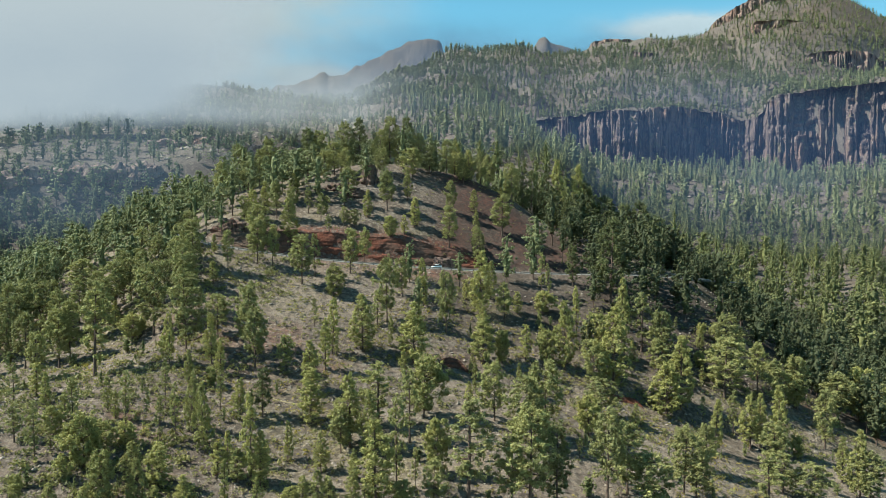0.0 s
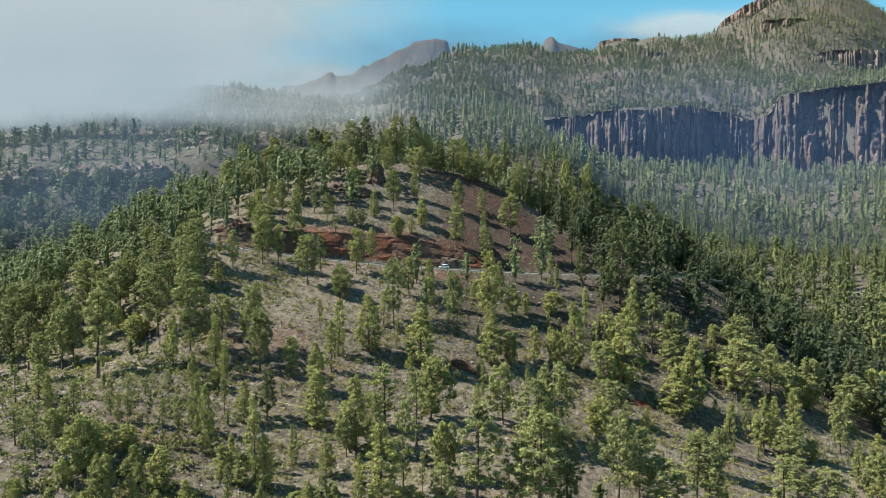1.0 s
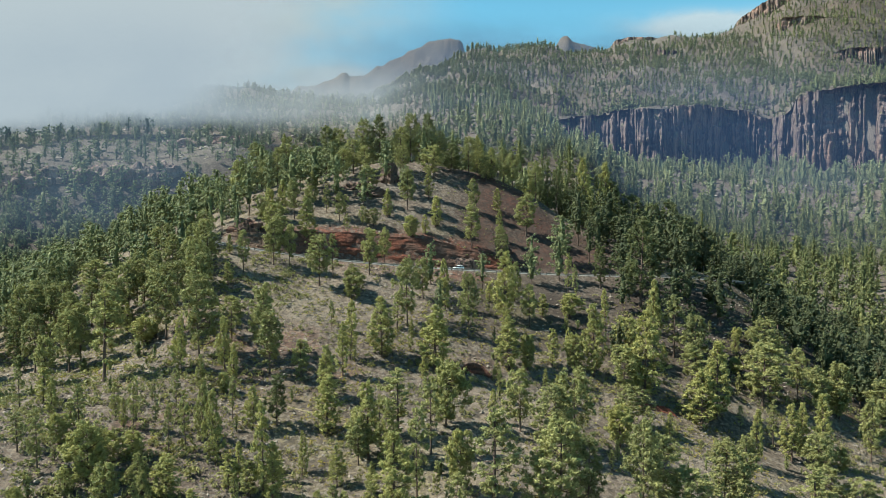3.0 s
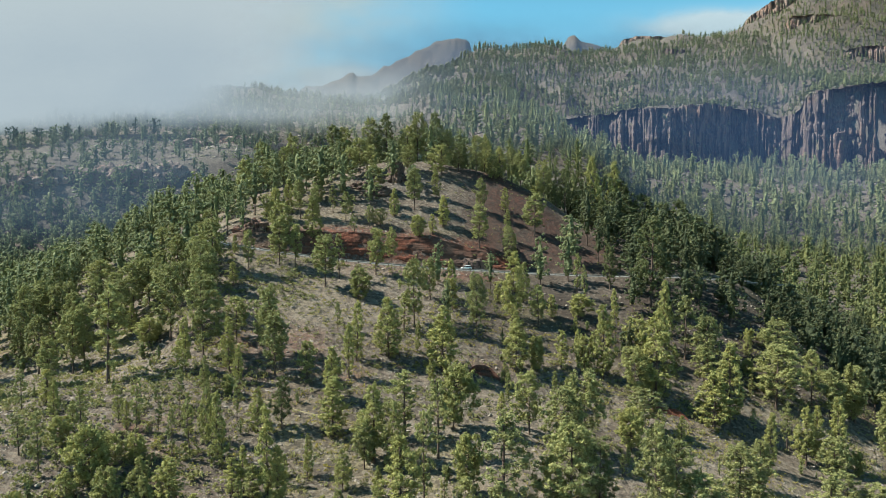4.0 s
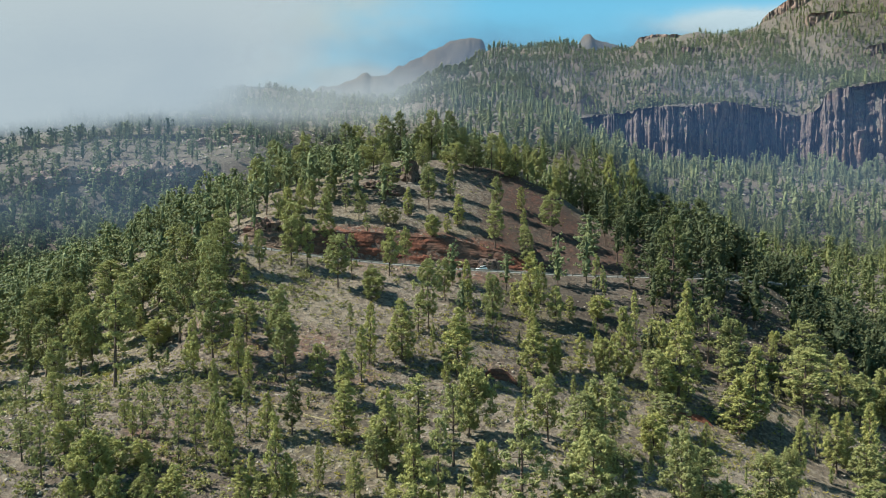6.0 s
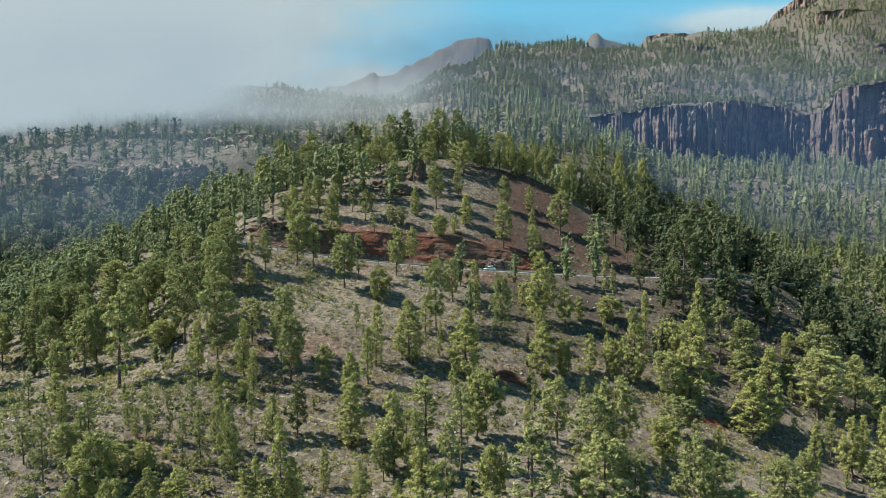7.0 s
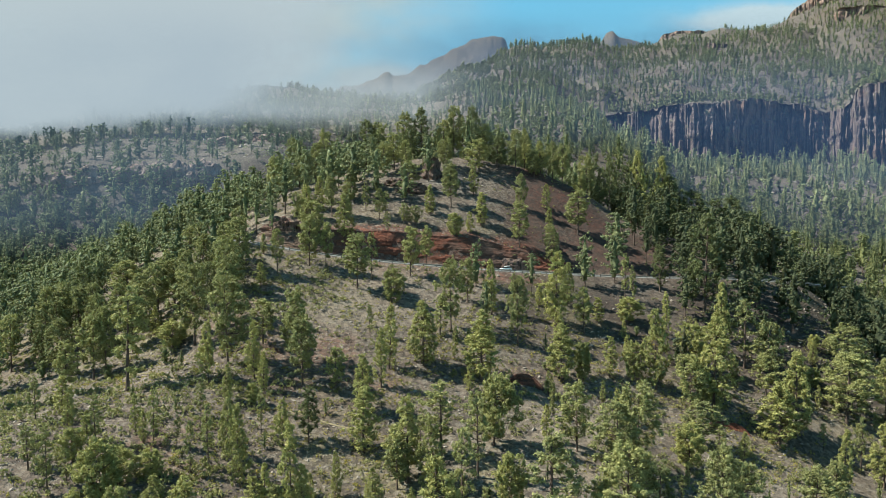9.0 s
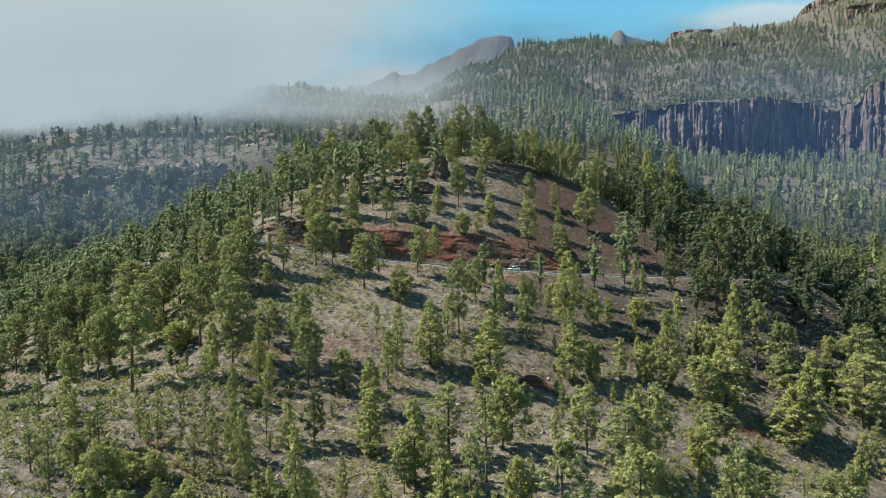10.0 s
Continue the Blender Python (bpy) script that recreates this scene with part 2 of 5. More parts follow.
def hill(x, y):
    """The cone with the road cut into its near side."""
    ry, rz = road_y(x), road_z(x)
    cz = curve(x, CREST_X, CREST_Z)
    fade = np.clip((x + 110) / 20, 0, 1) * np.clip((140 - x) / 30, 0, 1)
    rz = fade * rz + (1 - fade) * np.minimum(rz, cz - 6 + 0 * x)
    cut = fade * curve(x, (-90, -66, -45, -20, 0, 14, 26, 60, 110), (2, 4, 7.5, 9.5, 9, 6.5, 4, 2.5, 1.5))
    low = curve(x, (-320, -150, -90, -30, 15, 60, 100, 150, 260), (-75, -36, -27, -34, -37, -46, -56, -66, -95))
    mid = curve(x, (-320, -150, -80, -58, -18, 12, 60, 100, 150, 260), (-70, -34, -22, -17, -21, -27, -38, -48, -60, -95))
    shelf = 3.9 * np.ones_like(x)
    knots_y = [-400 + 0 * x, 0 * x, 150 + 0 * x, 190 + 0 * x, ry - shelf - 14, ry - shelf, ry + shelf, ry + shelf + 3.2, 312 + 0 * x, 350 + 0 * x, 460 + 0 * x, 900 + 0 * x]
    mouth = np.minimum(mid, rz - 3)
    knots_z = [low - 90, low - 42, low, mouth, rz - 6.2, rz, rz, np.minimum(rz + cut, np.maximum(cz - 1, rz)), cz, cz - 3 - 0.1 * np.maximum(cz, 0), cz - 62, cz - 200]
    z = knots_z[0] + 0 * y
    for a, b, p, q in zip(knots_y[:-1], knots_y[1:], knots_z[:-1], knots_z[1:]):
        s = np.clip((y - a) / np.maximum(b - a, 0.1), 0, 1)
        z = np.where(y > a, p + (q - p) * s, z)
    return z


# the cliff band: direction, distance of its face, height of its foot and its rim
CLIFF_U = (0.10, 0.151, 0.188, 0.266, 0.30, 0.349, 0.377, 0.432, 0.464, 0.4915, 0.5115, 0.598, 0.67, 1.2)
CLIFF_Y = (1360, 1345, 1330, 1285, 1262, 1280, 1310, 1350, 1352, 1310, 1268, 1225, 1190, 1100)
CLIFF_FOOT = (205, 178, 168, 145, 126, 116, 112, 110, 112, 112, 112, 116, 120, 150)
CLIFF_RIM = (206, 209, 216, 220, 224, 228, 236, 233, 219, 223, 250, 259, 264, 285)


def cliff_line(u):
    """How far off the face of the cliffs stands, by direction."""
    return curve(u, CLIFF_U, CLIFF_Y)


def heights(u, y, table):
    """A slope given by profiles over distance at a few directions."""
    us = [row[0] for row in table]
    stack = np.array([curve(y, row[1], row[2]) for row in table])
    k = np.clip(np.searchsorted(us, u) - 1, 0, len(us) - 2)
    s = np.clip((u - np.take(us, k)) / (np.take(us, k + 1) - np.take(us, k)), 0, 1)
    s = s * s * (3 - 2 * s)
    pick = np.arange(u.size)
    return stack[k, pick] * (1 - s) + stack[k + 1, pick] * s


SLOPES = (
    (-0.9, (0, 260, 400, 600, 1100, 2000, 5000), (-110, -70, 20, 70, 180, 330, 420)),
    (-0.5, (0, 300, 370, 395, 416, 600, 800, 1100, 1700, 5000), (-100, -38, -10, 8, 40, 88, 128, 190, 300, 380)),
    (-0.3, (0, 300, 380, 415, 442, 600, 800, 1100, 1500, 5000), (-100, -34, 2, 22, 52, 95, 140, 205, 290, 380)),
    (-0.1, (0, 320, 480, 650, 1000, 1350, 1700, 1950, 2300, 5000), (-100, -40, 30, 75, 160, 232, 300, 340, 350, 380)),
    (0.0, (0, 330, 500, 700, 1000, 1350, 1700, 1950, 2300, 5000), (-100, -40, 30, 85, 165, 260, 365, 425, 440, 400)),
    (0.06, (0, 330, 500, 700, 1000, 1350, 1700, 1950, 2300, 5000), (-100, -45, 25, 88, 162, 262, 390, 472, 470, 400)),
    (0.15, (0, 330, 500, 700, 1000, 1300, 1700, 2050, 2300, 5000), (-100, -60, 10, 88, 150, 225, 395, 506, 470, 400)),
    (0.2, (0, 330, 500, 700, 1000, 1270, 1450, 1800, 2060, 2300, 5000), (-105, -65, 0, 80, 115, 140, 265, 410, 490, 450, 400)),
    (0.3, (0, 300, 430, 560, 700, 850, 1000, 1250, 1450, 1800, 2060, 2300, 5000), (-110, -78, -36, 0, 38, 68, 86, 112, 270, 425, 543, 510, 400)),
    (0.42, (0, 300, 430, 560, 700, 850, 1000, 1250, 1450, 1750, 2000, 2300, 5000), (-110, -80, -38, -15, 20, 52, 78, 110, 275, 410, 530, 540, 400)),
    (0.56, (0, 330, 400, 520, 650, 800, 1000, 1250, 1450, 1750, 2000, 2300, 5000), (-110, -62, -45, -30, -12, 24, 68, 122, 290, 400, 520, 560, 400)),
    (0.68, (0, 330, 400, 520, 650, 800, 1000, 1250, 1450, 1750, 2000, 2300, 5000), (-110, -60, -44, -28, -8, 30, 78, 130, 300, 410, 520, 560, 400)),
    (1.2, (0, 300, 700, 1250, 1500, 2000, 5000), (-110, -60, 30, 170, 310, 500, 420)),
)


def slopes(x, y):
    """The mountain side behind the hill, with its cliff band and summits."""
    safe = np.maximum(y, 60.0)
    u = np.clip(x / safe, -0.9, 1.2)
    z = heights(u.ravel(), y.ravel(), SLOPES).reshape(u.shape)
    # cliff band: a shelf above, a foot below
    reach = np.clip((u - 0.10) / 0.04, 0, 1)
    foot, top = curve(u, CLIFF_U, CLIFF_FOOT), curve(u, CLIFF_U, CLIFF_RIM)
    over = y - cliff_line(u) - 16
    shaped = np.where(over < 0, np.minimum(z, foot + 0.25 * np.minimum(over, 0) * 0), np.maximum(top + over * 0.18, np.minimum(z, top + over * 0.6)))
    shaped = np.where((over > -25) & (over < 0), foot, shaped)
    near = np.exp(-np.maximum(np.abs(over) - 60, 0)**2 / 160**2)
    z = z + (shaped - z) * reach * np.where(over < 0, near, np.clip((2000 - y) / 500, 0, 1))
    # far summits
    ground = z
    mesa = curve(u, (-0.26, -0.17, -0.138, -0.112, -0.107, -0.078, -0.055, -0.032, -0.016, 0.018, 0.039, 0.045, 0.049, 0.06, 0.09), (300, 522, 533, 562, 554, 576, 612, 640, 656, 681, 684, 672, 638, 600, 420))
    z = np.where(y > 2300, np.maximum(z, mesa - np.abs(y - 2620) * 0.9), z)
    knob = curve(u, (0.12, 0.155, 0.172, 0.181, 0.188, 0.196, 0.212, 0.26), (430, 634, 646, 676, 682, 664, 642, 606))
    z = np.where(y > 2300, np.maximum(z, knob - np.abs(y - 2520) * 0.9), z)
    dome = curve(u, (0.28, 0.33, 0.37, 0.40, 0.415, 0.4325, 0.453, 0.487, 0.53, 0.58, 0.618, 0.655, 0.70, 0.76), (100, 505, 550, 570, 582, 602, 632, 668, 686, 687, 675, 638, 590, 450))
    z = np.maximum(z, np.where(y > 1500, dome - np.maximum(2080 - y, 0) * 0.72 - np.maximum(y - 2300, 0) * 0.5, -500))
    return z


def land(x, y):
    h, b = hill(x, y), slopes(x, y)
    h = h + 0.9 * bumps(x, y, 26, 3) * np.clip(np.abs(y - road_y(x)) / 9 - 0.6, 0, 1)
    h = h + 0.35 * bumps(x, y, 5, 11, 3) * np.clip(np.abs(y - road_y(x)) / 9 - 0.5, 0, 1)
    far = np.clip((y - 330) / 500, 0, 1)
    b = b + (2 + 16 * far) * bumps(x, y, 60 + 0 * x, 5) + 5 * far * bumps(x, y, 24, 8)
    k = 9.0
    return np.maximum(h, b) + k * np.exp(-np.abs(h - b) / k) * 0.35


def graded(stops):
    """Grid lines between stops, with a spacing given at each stop."""
    line = [stops[0][0]]
    for (a, p), (b, q) in zip(stops[:-1], stops[1:]):
        while line[-1] < b:
            s = (line[-1] - a) / (b - a)
            line.append(line[-1] + p + (q - p) * s)
    return np.array(line)


def sheet(name, vertices, faces, material, smooth=True):
    data = bpy.data.meshes.new(name)
    data.from_pydata(vertices, [], faces)
    data.materials.append(material)
    if smooth:
        data.polygons.foreach_set("use_smooth", np.ones(len(data.polygons), bool))
    data.update()
    return data


def grid_faces(rows, cols):
    a = (np.arange(rows - 1)[:, None] * cols + np.arange(cols - 1)[None]).ravel()
    return np.stack([a, a + 1, a + cols + 1, a + cols], 1)


xs = graded([(-4500, 300), (-1200, 60), (-400, 12), (-200, 2.6), (200, 2.6), (300, 7), (1300, 14), (4500, 300)])
ys = graded([(-3000, 400), (-200, 30), (90, 4), (140, 1.6), (330, 1.6), (420, 5), (1000, 12), (1500, 12), (2700, 16), (4900, 250)])
gx, gy = np.meshgrid(xs, ys)
gz = land(gx, gy)


def paint_kinds(x, y, z):
    """Kinds of soil: red earth, pale scree, bare rock, and dark cinder that also holds painted shade."""
    over = y - road_y(x)
    wob = bumps(x, y, 14, 21)
    on = np.clip((x + 70) / 12, 0, 1) * np.clip((32 - x) / 14, 0, 1)
    red = on * np.clip((over - 2.5) / 1.5, 0, 1) * np.clip((13.5 - over + 3 * wob) / 3, 0, 1)
    below = np.clip((x + 40) / 8, 0, 1) * np.clip((26 - x) / 10, 0, 1) * np.clip((-over - 2) / 2, 0, 1) * np.clip((over + 13) / 5, 0, 1)
    red = np.maximum(red, 0.7 * below * np.clip(0.5 + 1.4 * wob, 0, 1))
    slope = np.clip((x - 5) / 12, 0, 1) * np.clip((90 - x) / 25, 0, 1) * np.clip((over - 3) / 3, 0, 1) * np.clip((320 - y) / 10, 0, 1)
    red = np.maximum(red, slope * np.clip(0.26 + 0.3 * wob, 0, 1))
    pit = np.exp(-((x - 13) / 5)**2 - ((y - 196) / 4)**2)
    red = np.maximum(red, pit)
    red = np.maximum(red, np.where((y > 120) & (y < 230), 0.55 * np.clip(3 * (bumps(x, y, 30, 33) - 0.28), 0, 1), 0))
    pale = 0.62 * np.clip((x + 75) / 15, 0, 1) * np.clip((8 - x) / 20, 0, 1) * np.clip((-over - 1) / 4, 0, 1) * np.clip((over + 52) / 14, 0, 1)
    pale = np.maximum(pale, 1.0 * np.clip((x + 20) / 40, 0, 1) * np.clip((212 - y) / 14, 0, 1) * np.clip(0.6 + 1.2 * bumps(x, y, 20, 35), 0, 1) * (y > 60))
    steep = np.hypot(*np.gradient(z, ys, xs))
    rock = np.clip((steep - 0.95) / 0.4, 0, 1) * (y > 330)
    rock = np.maximum(rock, np.clip(0.35 + 1.2 * bumps(x, y, 70, 41), 0.1, 0.85) * np.clip((y - 370) / 40, 0, 1))
    crag = np.exp(-((x + 11) / 9)**2 - ((y - 297) / 9)**2)
    rock = np.maximum(rock, np.clip(1.6 * crag, 0, 1))
    high = np.clip((z - 560) / 60, 0, 1)
    u = x / np.maximum(y, 60)
    shoulder = np.clip((u - 0.38) / 0.04, 0, 1) * np.clip((y - 1450) / 150, 0, 1) * np.clip(0.12 + 0.6 * bumps(x, y, 130, 47), 0, 0.5)
    rib = np.exp(-((y - 318 + 0.62 * (x - 40)) / 7)**2) * (x > 30) * (x < 80)
    cinder = np.maximum(np.clip(slope * (0.85 + 0.4 * wob) * (1 - 0.8 * rib), 0, 1), shoulder)
    pale = np.maximum(pale, 0.35 * rib * (over > 4))
    # dim ground below the road: its shade is painted as cinder
    under = np.clip((x - 2) / 14, 0, 1) * np.clip((-over - 2) / 3, 0, 1) * np.clip((y - 205) / 12, 0, 1)
    cinder = np.maximum(cinder, under * np.clip(0.65 + 0.5 * wob, 0, 1))
    cinder = np.maximum(cinder, np.clip((y - 350) / 50, 0, 1) * np.clip(0.3 + 0.5 * bumps(x, y, 70, 49) + 0.2 * (u < -0.12), 0, 0.85))
    return np.stack([np.maximum(red, 0.25 * high), pale, np.maximum(rock, np.maximum(0.3 * high, np.where(y > 2330, 0.9, 0))), cinder], -1)


ground = new("ground", sheet("ground", np.stack([gx, gy, gz], -1).reshape(-1, 3).tolist(), grid_faces(len(ys), len(xs)).tolist(), SOIL))
kinds = ground.data.color_attributes.new("soil", "FLOAT_COLOR", "POINT")
kinds.data.foreach_set("color", paint_kinds(gx, gy, gz).reshape(-1).astype(np.float32))
tagged(ground, "brown volcanic hillside with red earth and dry grass", "ground", kind="structure")


def ground_at(x, y):
    """Height of the ground sheet, by its own grid."""
    x, y = np.atleast_1d(x).astype(float), np.atleast_1d(y).astype(float)
    i, j = np.clip(np.searchsorted(ys, y) - 1, 0, len(ys) - 2), np.clip(np.searchsorted(xs, x) - 1, 0, len(xs) - 2)
    a, b = (y - ys[i]) / (ys[i + 1] - ys[i]), (x - xs[j]) / (xs[j + 1] - xs[j])
    return (gz[i, j] * (1 - b) + gz[i, j + 1] * b) * (1 - a) + (gz[i + 1, j] * (1 - b) + gz[i + 1, j + 1] * b) * a

# ---- cliffs and crags ----
def cliff(name, us, ys, feet, rims, column, relief, label, seed, step=1.9, rise=2.6, cap=26, rock=ROCK):
    """A wall of rock columns along a line given by direction and distance, with a broken rim that runs back into the slope."""
    gen = np.random.default_rng(seed)
    u = np.linspace(us[0], us[-1], max(int((us[-1] - us[0]) * np.mean(ys) / step), 8))
    y0, z0, z1 = curve(u, us, ys), curve(u, us, feet), curve(u, us, rims)
    along = np.concatenate([[0], np.cumsum(np.hypot(np.diff(u * y0), np.diff(y0)))])
    # columns of uneven width, each a rounded front
    edges = np.cumsum(gen.choice([0.35, 0.55, 0.8, 1.2, 2.0], int(along[-1] / column * 1.6) + 8) * gen.uniform(0.7, 1.3, int(along[-1] / column * 1.6) + 8) * column) - column
    k = np.clip(np.searchsorted(edges, along) - 1, 0, len(edges) - 2)
    inside = (along - edges[k]) / (edges[k + 1] - edges[k])
    front = gen.uniform(0.15, 1.0, len(edges))
    notch = gen.uniform(-1.0, 0.35, len(edges))
    broken = gen.uniform(0.25, 1.5, len(edges))
    rows = max(int(np.max(z1 - z0) / rise), 5)
    big = bumps(along, 0 * along + seed, column * 6, seed, 3)
    vs = []
    for i in range(rows + 1):
        s = i / rows
        z = z0 + (z1 - z0 + notch[k] * relief * 0.28 + relief * 0.45 * bumps(along, 0 * along, column * 2.5, seed + 21, 4)) * s
        round_front = np.clip(np.minimum(inside * 2.4, (1 - inside) * 4), 0, 1) ** 0.7
        stand = relief * (front[k] * 0.55 + 0.45) * round_front
        stand = np.where(s > broken[k], stand * 0.3 - relief * 0.3, stand)
        stand += relief * 1.9 * big + relief * 0.3 * bumps(along, z * 0.5, column * 0.8, seed + 3, 3) - s * relief * 1.2
        stand += relief * 0.8 * bumps(along, z * 0.3, column * 2.2, seed + 5, 4)
        ledge = bumps(along * 0.6, z, column * 1.6, seed + 9, 2)
        stand += relief * 0.26 * np.sign(ledge) * np.minimum(np.abs(ledge) * 3, 1)
        stand += relief * 0.42 * bumps(along, z * 0.12, column * 0.45, seed + 13, 2) + relief * 0.7 * bumps(along, z * 0.22, column * 1.2, seed + 15, 2)
        y = y0 - stand
        vs.append(np.stack([u * y, y, z], -1))
    last = vs[-1]
    for back, drop in ((cap * 0.35, 0.0), (cap, -1.5), (cap * 2.2, -14.0)):
        y = y0 + back + 4 * bumps(along, along * 0 + back, 20, seed)
        vs.append(np.stack([u * y, y, last[:, 2] + drop + back * 0.12], -1))
    v = np.stack(vs).reshape(-1, 3)
    wall = new(name, sheet(name, v.tolist(), grid_faces(len(vs), len(u)).tolist(), rock, False))
    return tagged(wall, label, "cliff", kind="structure")


cliff("cliff", CLIFF_U[1:], CLIFF_Y[1:], [f - 18 for f in CLIFF_FOOT[1:]], CLIFF_RIM[1:], 8.0, 11.0, "dark basalt cliff of upright columns above the forest", 3)
cliff("crag_upper", (0.472, 0.485, 0.51, 0.545, 0.57, 0.585), (1915, 1892, 1884, 1886, 1896, 1915), (515, 518, 524, 526, 522, 518), (540, 559, 564, 562, 558, 540), 9, 8, "brown rock band on the upper slope", 5, 2.4, rock=ROCK_PALE)
cliff("crag_summit", (0.413, 0.42, 0.4325, 0.453, 0.47, 0.487, 0.505, 0.52), (2095, 2074, 2062, 2058, 2056, 2054, 2056, 2080), (560, 570, 584, 606, 624, 640, 656, 668), (580, 599, 618, 645, 664, 678, 687, 684), 9, 6, "reddish rock rim round the domed summit", 6, 3.0, rock=ROCK_PALE)
cliff("crag_right", (0.548, 0.565, 0.60, 0.64, 0.68), (1715, 1692, 1684, 1690, 1715), (376, 378, 382, 384, 384), (404, 430, 436, 434, 410), 9, 8, "brown broken crag among pines", 8, 2.4, rock=ROCK_PALE)
cliff("crag_middle", (0.30, 0.315, 0.335, 0.35), (1860, 1840, 1842, 1870), (432, 434, 434, 436), (446, 464, 463, 450), 9, 6, "dark rock step among mountain pines", 9, 2.6)
cliff("crag_flat_top", (0.246, 0.256, 0.28, 0.31, 0.33), (2055, 2040, 2035, 2040, 2060), (500, 508, 512, 514, 520), (520, 541, 546, 545, 535), 12, 6, "flat reddish rock cap on the ridge", 12, 3.0, rock=ROCK_PALE)


def boulder(name, x, y, size, seed, label, rock=ROCK_RED):
    """A craggy rock mass sunk into the slope."""
    bm = bmesh.new()
    bmesh.ops.create_icosphere(bm, subdivisions=4, radius=1.0)
    for v in bm.verts:
        n = v.co.normalized()
        d = 0.35 * noise.noise(n * 1.7 + Vector((seed, 0, 0))) + 0.2 * noise.noise(n * 4.1 + Vector((0, seed, 0))) + 0.1 * noise.noise(n * 9 + Vector((0, 0, seed)))
        step = round((n.z + d) * 4) / 4
        v.co = Vector((n.x * size[0], n.y * size[1], (0.6 * n.z + 0.4 * step) * size[2])) * (1 + d)
    data = bpy.data.meshes.new(name)
    bm.to_mesh(data)
    bm.free()
    data.materials.append(rock)
    ob = new(name, data)
    ob.location = (x, y, float(ground_at(x, y)[0]))
    return tagged(ob, label, "rock", "crags near the hilltop" if y < 400 else "crags above the ravine")


boulder("rock_outcrop", -16.5, 298, (4.2, 4.0, 6.8), 2.3, "tall dark reddish rock outcrop near the hilltop")
boulder("rock_outcrop", -22.5, 286, (5.5, 3.0, 2.6), 5.1, "low grey rock outcrop among young pines")
boulder("rock_outcrop", -30, 292, (3.6, 2.4, 2.0), 7.7, "low grey rock outcrop among young pines")
boulder("rock_outcrop", 13.5, 258, (5.0, 2.2, 3.0), 9.2, "dark overhanging rock above the road")
boulder("rock_outcrop", -64, 254, (6.0, 3.0, 3.4), 4.2, "grey brown rock knob above the road bend")
boulder("rock_outcrop", 28, 268, (3.0, 1.8, 1.6), 3.3, "dark rock on the cinder slope")
for u, y, wide, tall, seed in ((-0.555, 414, 11, 7, 1.1), (-0.515, 417, 12, 8, 2.6), (-0.475, 420, 12, 7, 3.9), (-0.445, 424, 13, 10, 5.4), (-0.415, 428, 14, 11, 6.2),
                               (-0.385, 431, 12, 10, 7.3), (-0.358, 436, 10, 8, 8.8), (-0.33, 505, 14, 6, 9.9), (-0.27, 512, 16, 6, 12.4), (-0.21, 560, 18, 8, 13.7)):
    boulder("rock_outcrop", u * y, y, (wide, 6, 0.75 * tall), seed, "reddish brown broken rock above the ravine", ROCK_WALL)


# the red earth bank above the road
def cut_bank():
    bx = np.arange(-74, 36, 0.55)
    tall = curve(bx, (-74, -66, -45, -20, 0, 14, 26, 36), (2.5, 4.6, 8.2, 10.2, 9.8, 7.4, 4.8, 3.0))
    rows = []
    for i in range(17):
        s = i / 16
        shelf_line = 0.35 * np.sign(np.sin(s * 15 + 2 * bumps(bx, 0 * bx, 12, 91))) * (1 - s)
        y = road_y(bx) + 4.1 + 3.0 * s**1.3 + 0.8 * bumps(bx, 0 * bx + 9 * s, 9, 92) + 0.45 * bumps(bx, 0 * bx + 14 * s, 2.2, 93) + shelf_line
        z = road_z(bx) - 0.5 + (tall + 0.5) * s + 0.5 * s * bumps(bx, 0 * bx, 6, 94)
        rows.append(np.stack([bx, y, z], -1))
    lip = rows[-1] + np.array([0, 2.2, -0.1])
    back = rows[-1] + np.array([0, 5.0, -2.5])
    v = np.stack(rows + [lip, back]).reshape(-1, 3)
    bank = new("road_cut", sheet("road_cut", v.tolist(), grid_faces(19, len(bx)).tolist(), RED_CUT, False))
    return tagged(bank, "steep red and brown earth bank cut above the road", "road cut", kind="structure")


cut_bank()


def earth_scar(x0, y0, half, tall, seed, label):
    """A small slip in the slope with a bare earth face."""
    bx = np.linspace(-half, half, 26)
    bow = np.sqrt(np.maximum(1 - (bx / half)**2, 0))
    rows = []
    for i in range(9):
        s = i / 8
        y = y0 + 1.6 * bow + 0.9 * s * bow + 0.4 * bumps(bx + x0, 0 * bx + 7 * s, 2.0, seed)
        z = ground_at(x0 + bx, y) - 0.7 + (tall * bow + 0.5) * s + 0.3 * s * bumps(bx, 0 * bx, 1.5, seed + 1)
        rows.append(np.stack([x0 + bx, y, z], -1))
    rows.append(rows[-1] + np.array([0, 1.6, -0.3]))
    rows.append(rows[-1] + np.array([0, 1.8, -2.2]))
    rows.insert(0, rows[0] + np.array([0, -3.2, -1.4]))
    scar = new("earth_scar", sheet("earth_scar", np.stack(rows).reshape(-1, 3).tolist(), grid_faces(len(rows), len(bx)).tolist(), RED_CUT, False))
    return tagged(scar, label, "earth bank", kind="structure")


earth_scar(13.0, 191.5, 4.6, 2.6, 61, "small red earth slip on the slope")
earth_scar(63.0, 192.0, 5.5, 1.6, 67, "orange brown earth slip between pines")
earth_scar(-53.0, 188.0, 6.0, 1.2, 71, "reddish earth slip between pines")

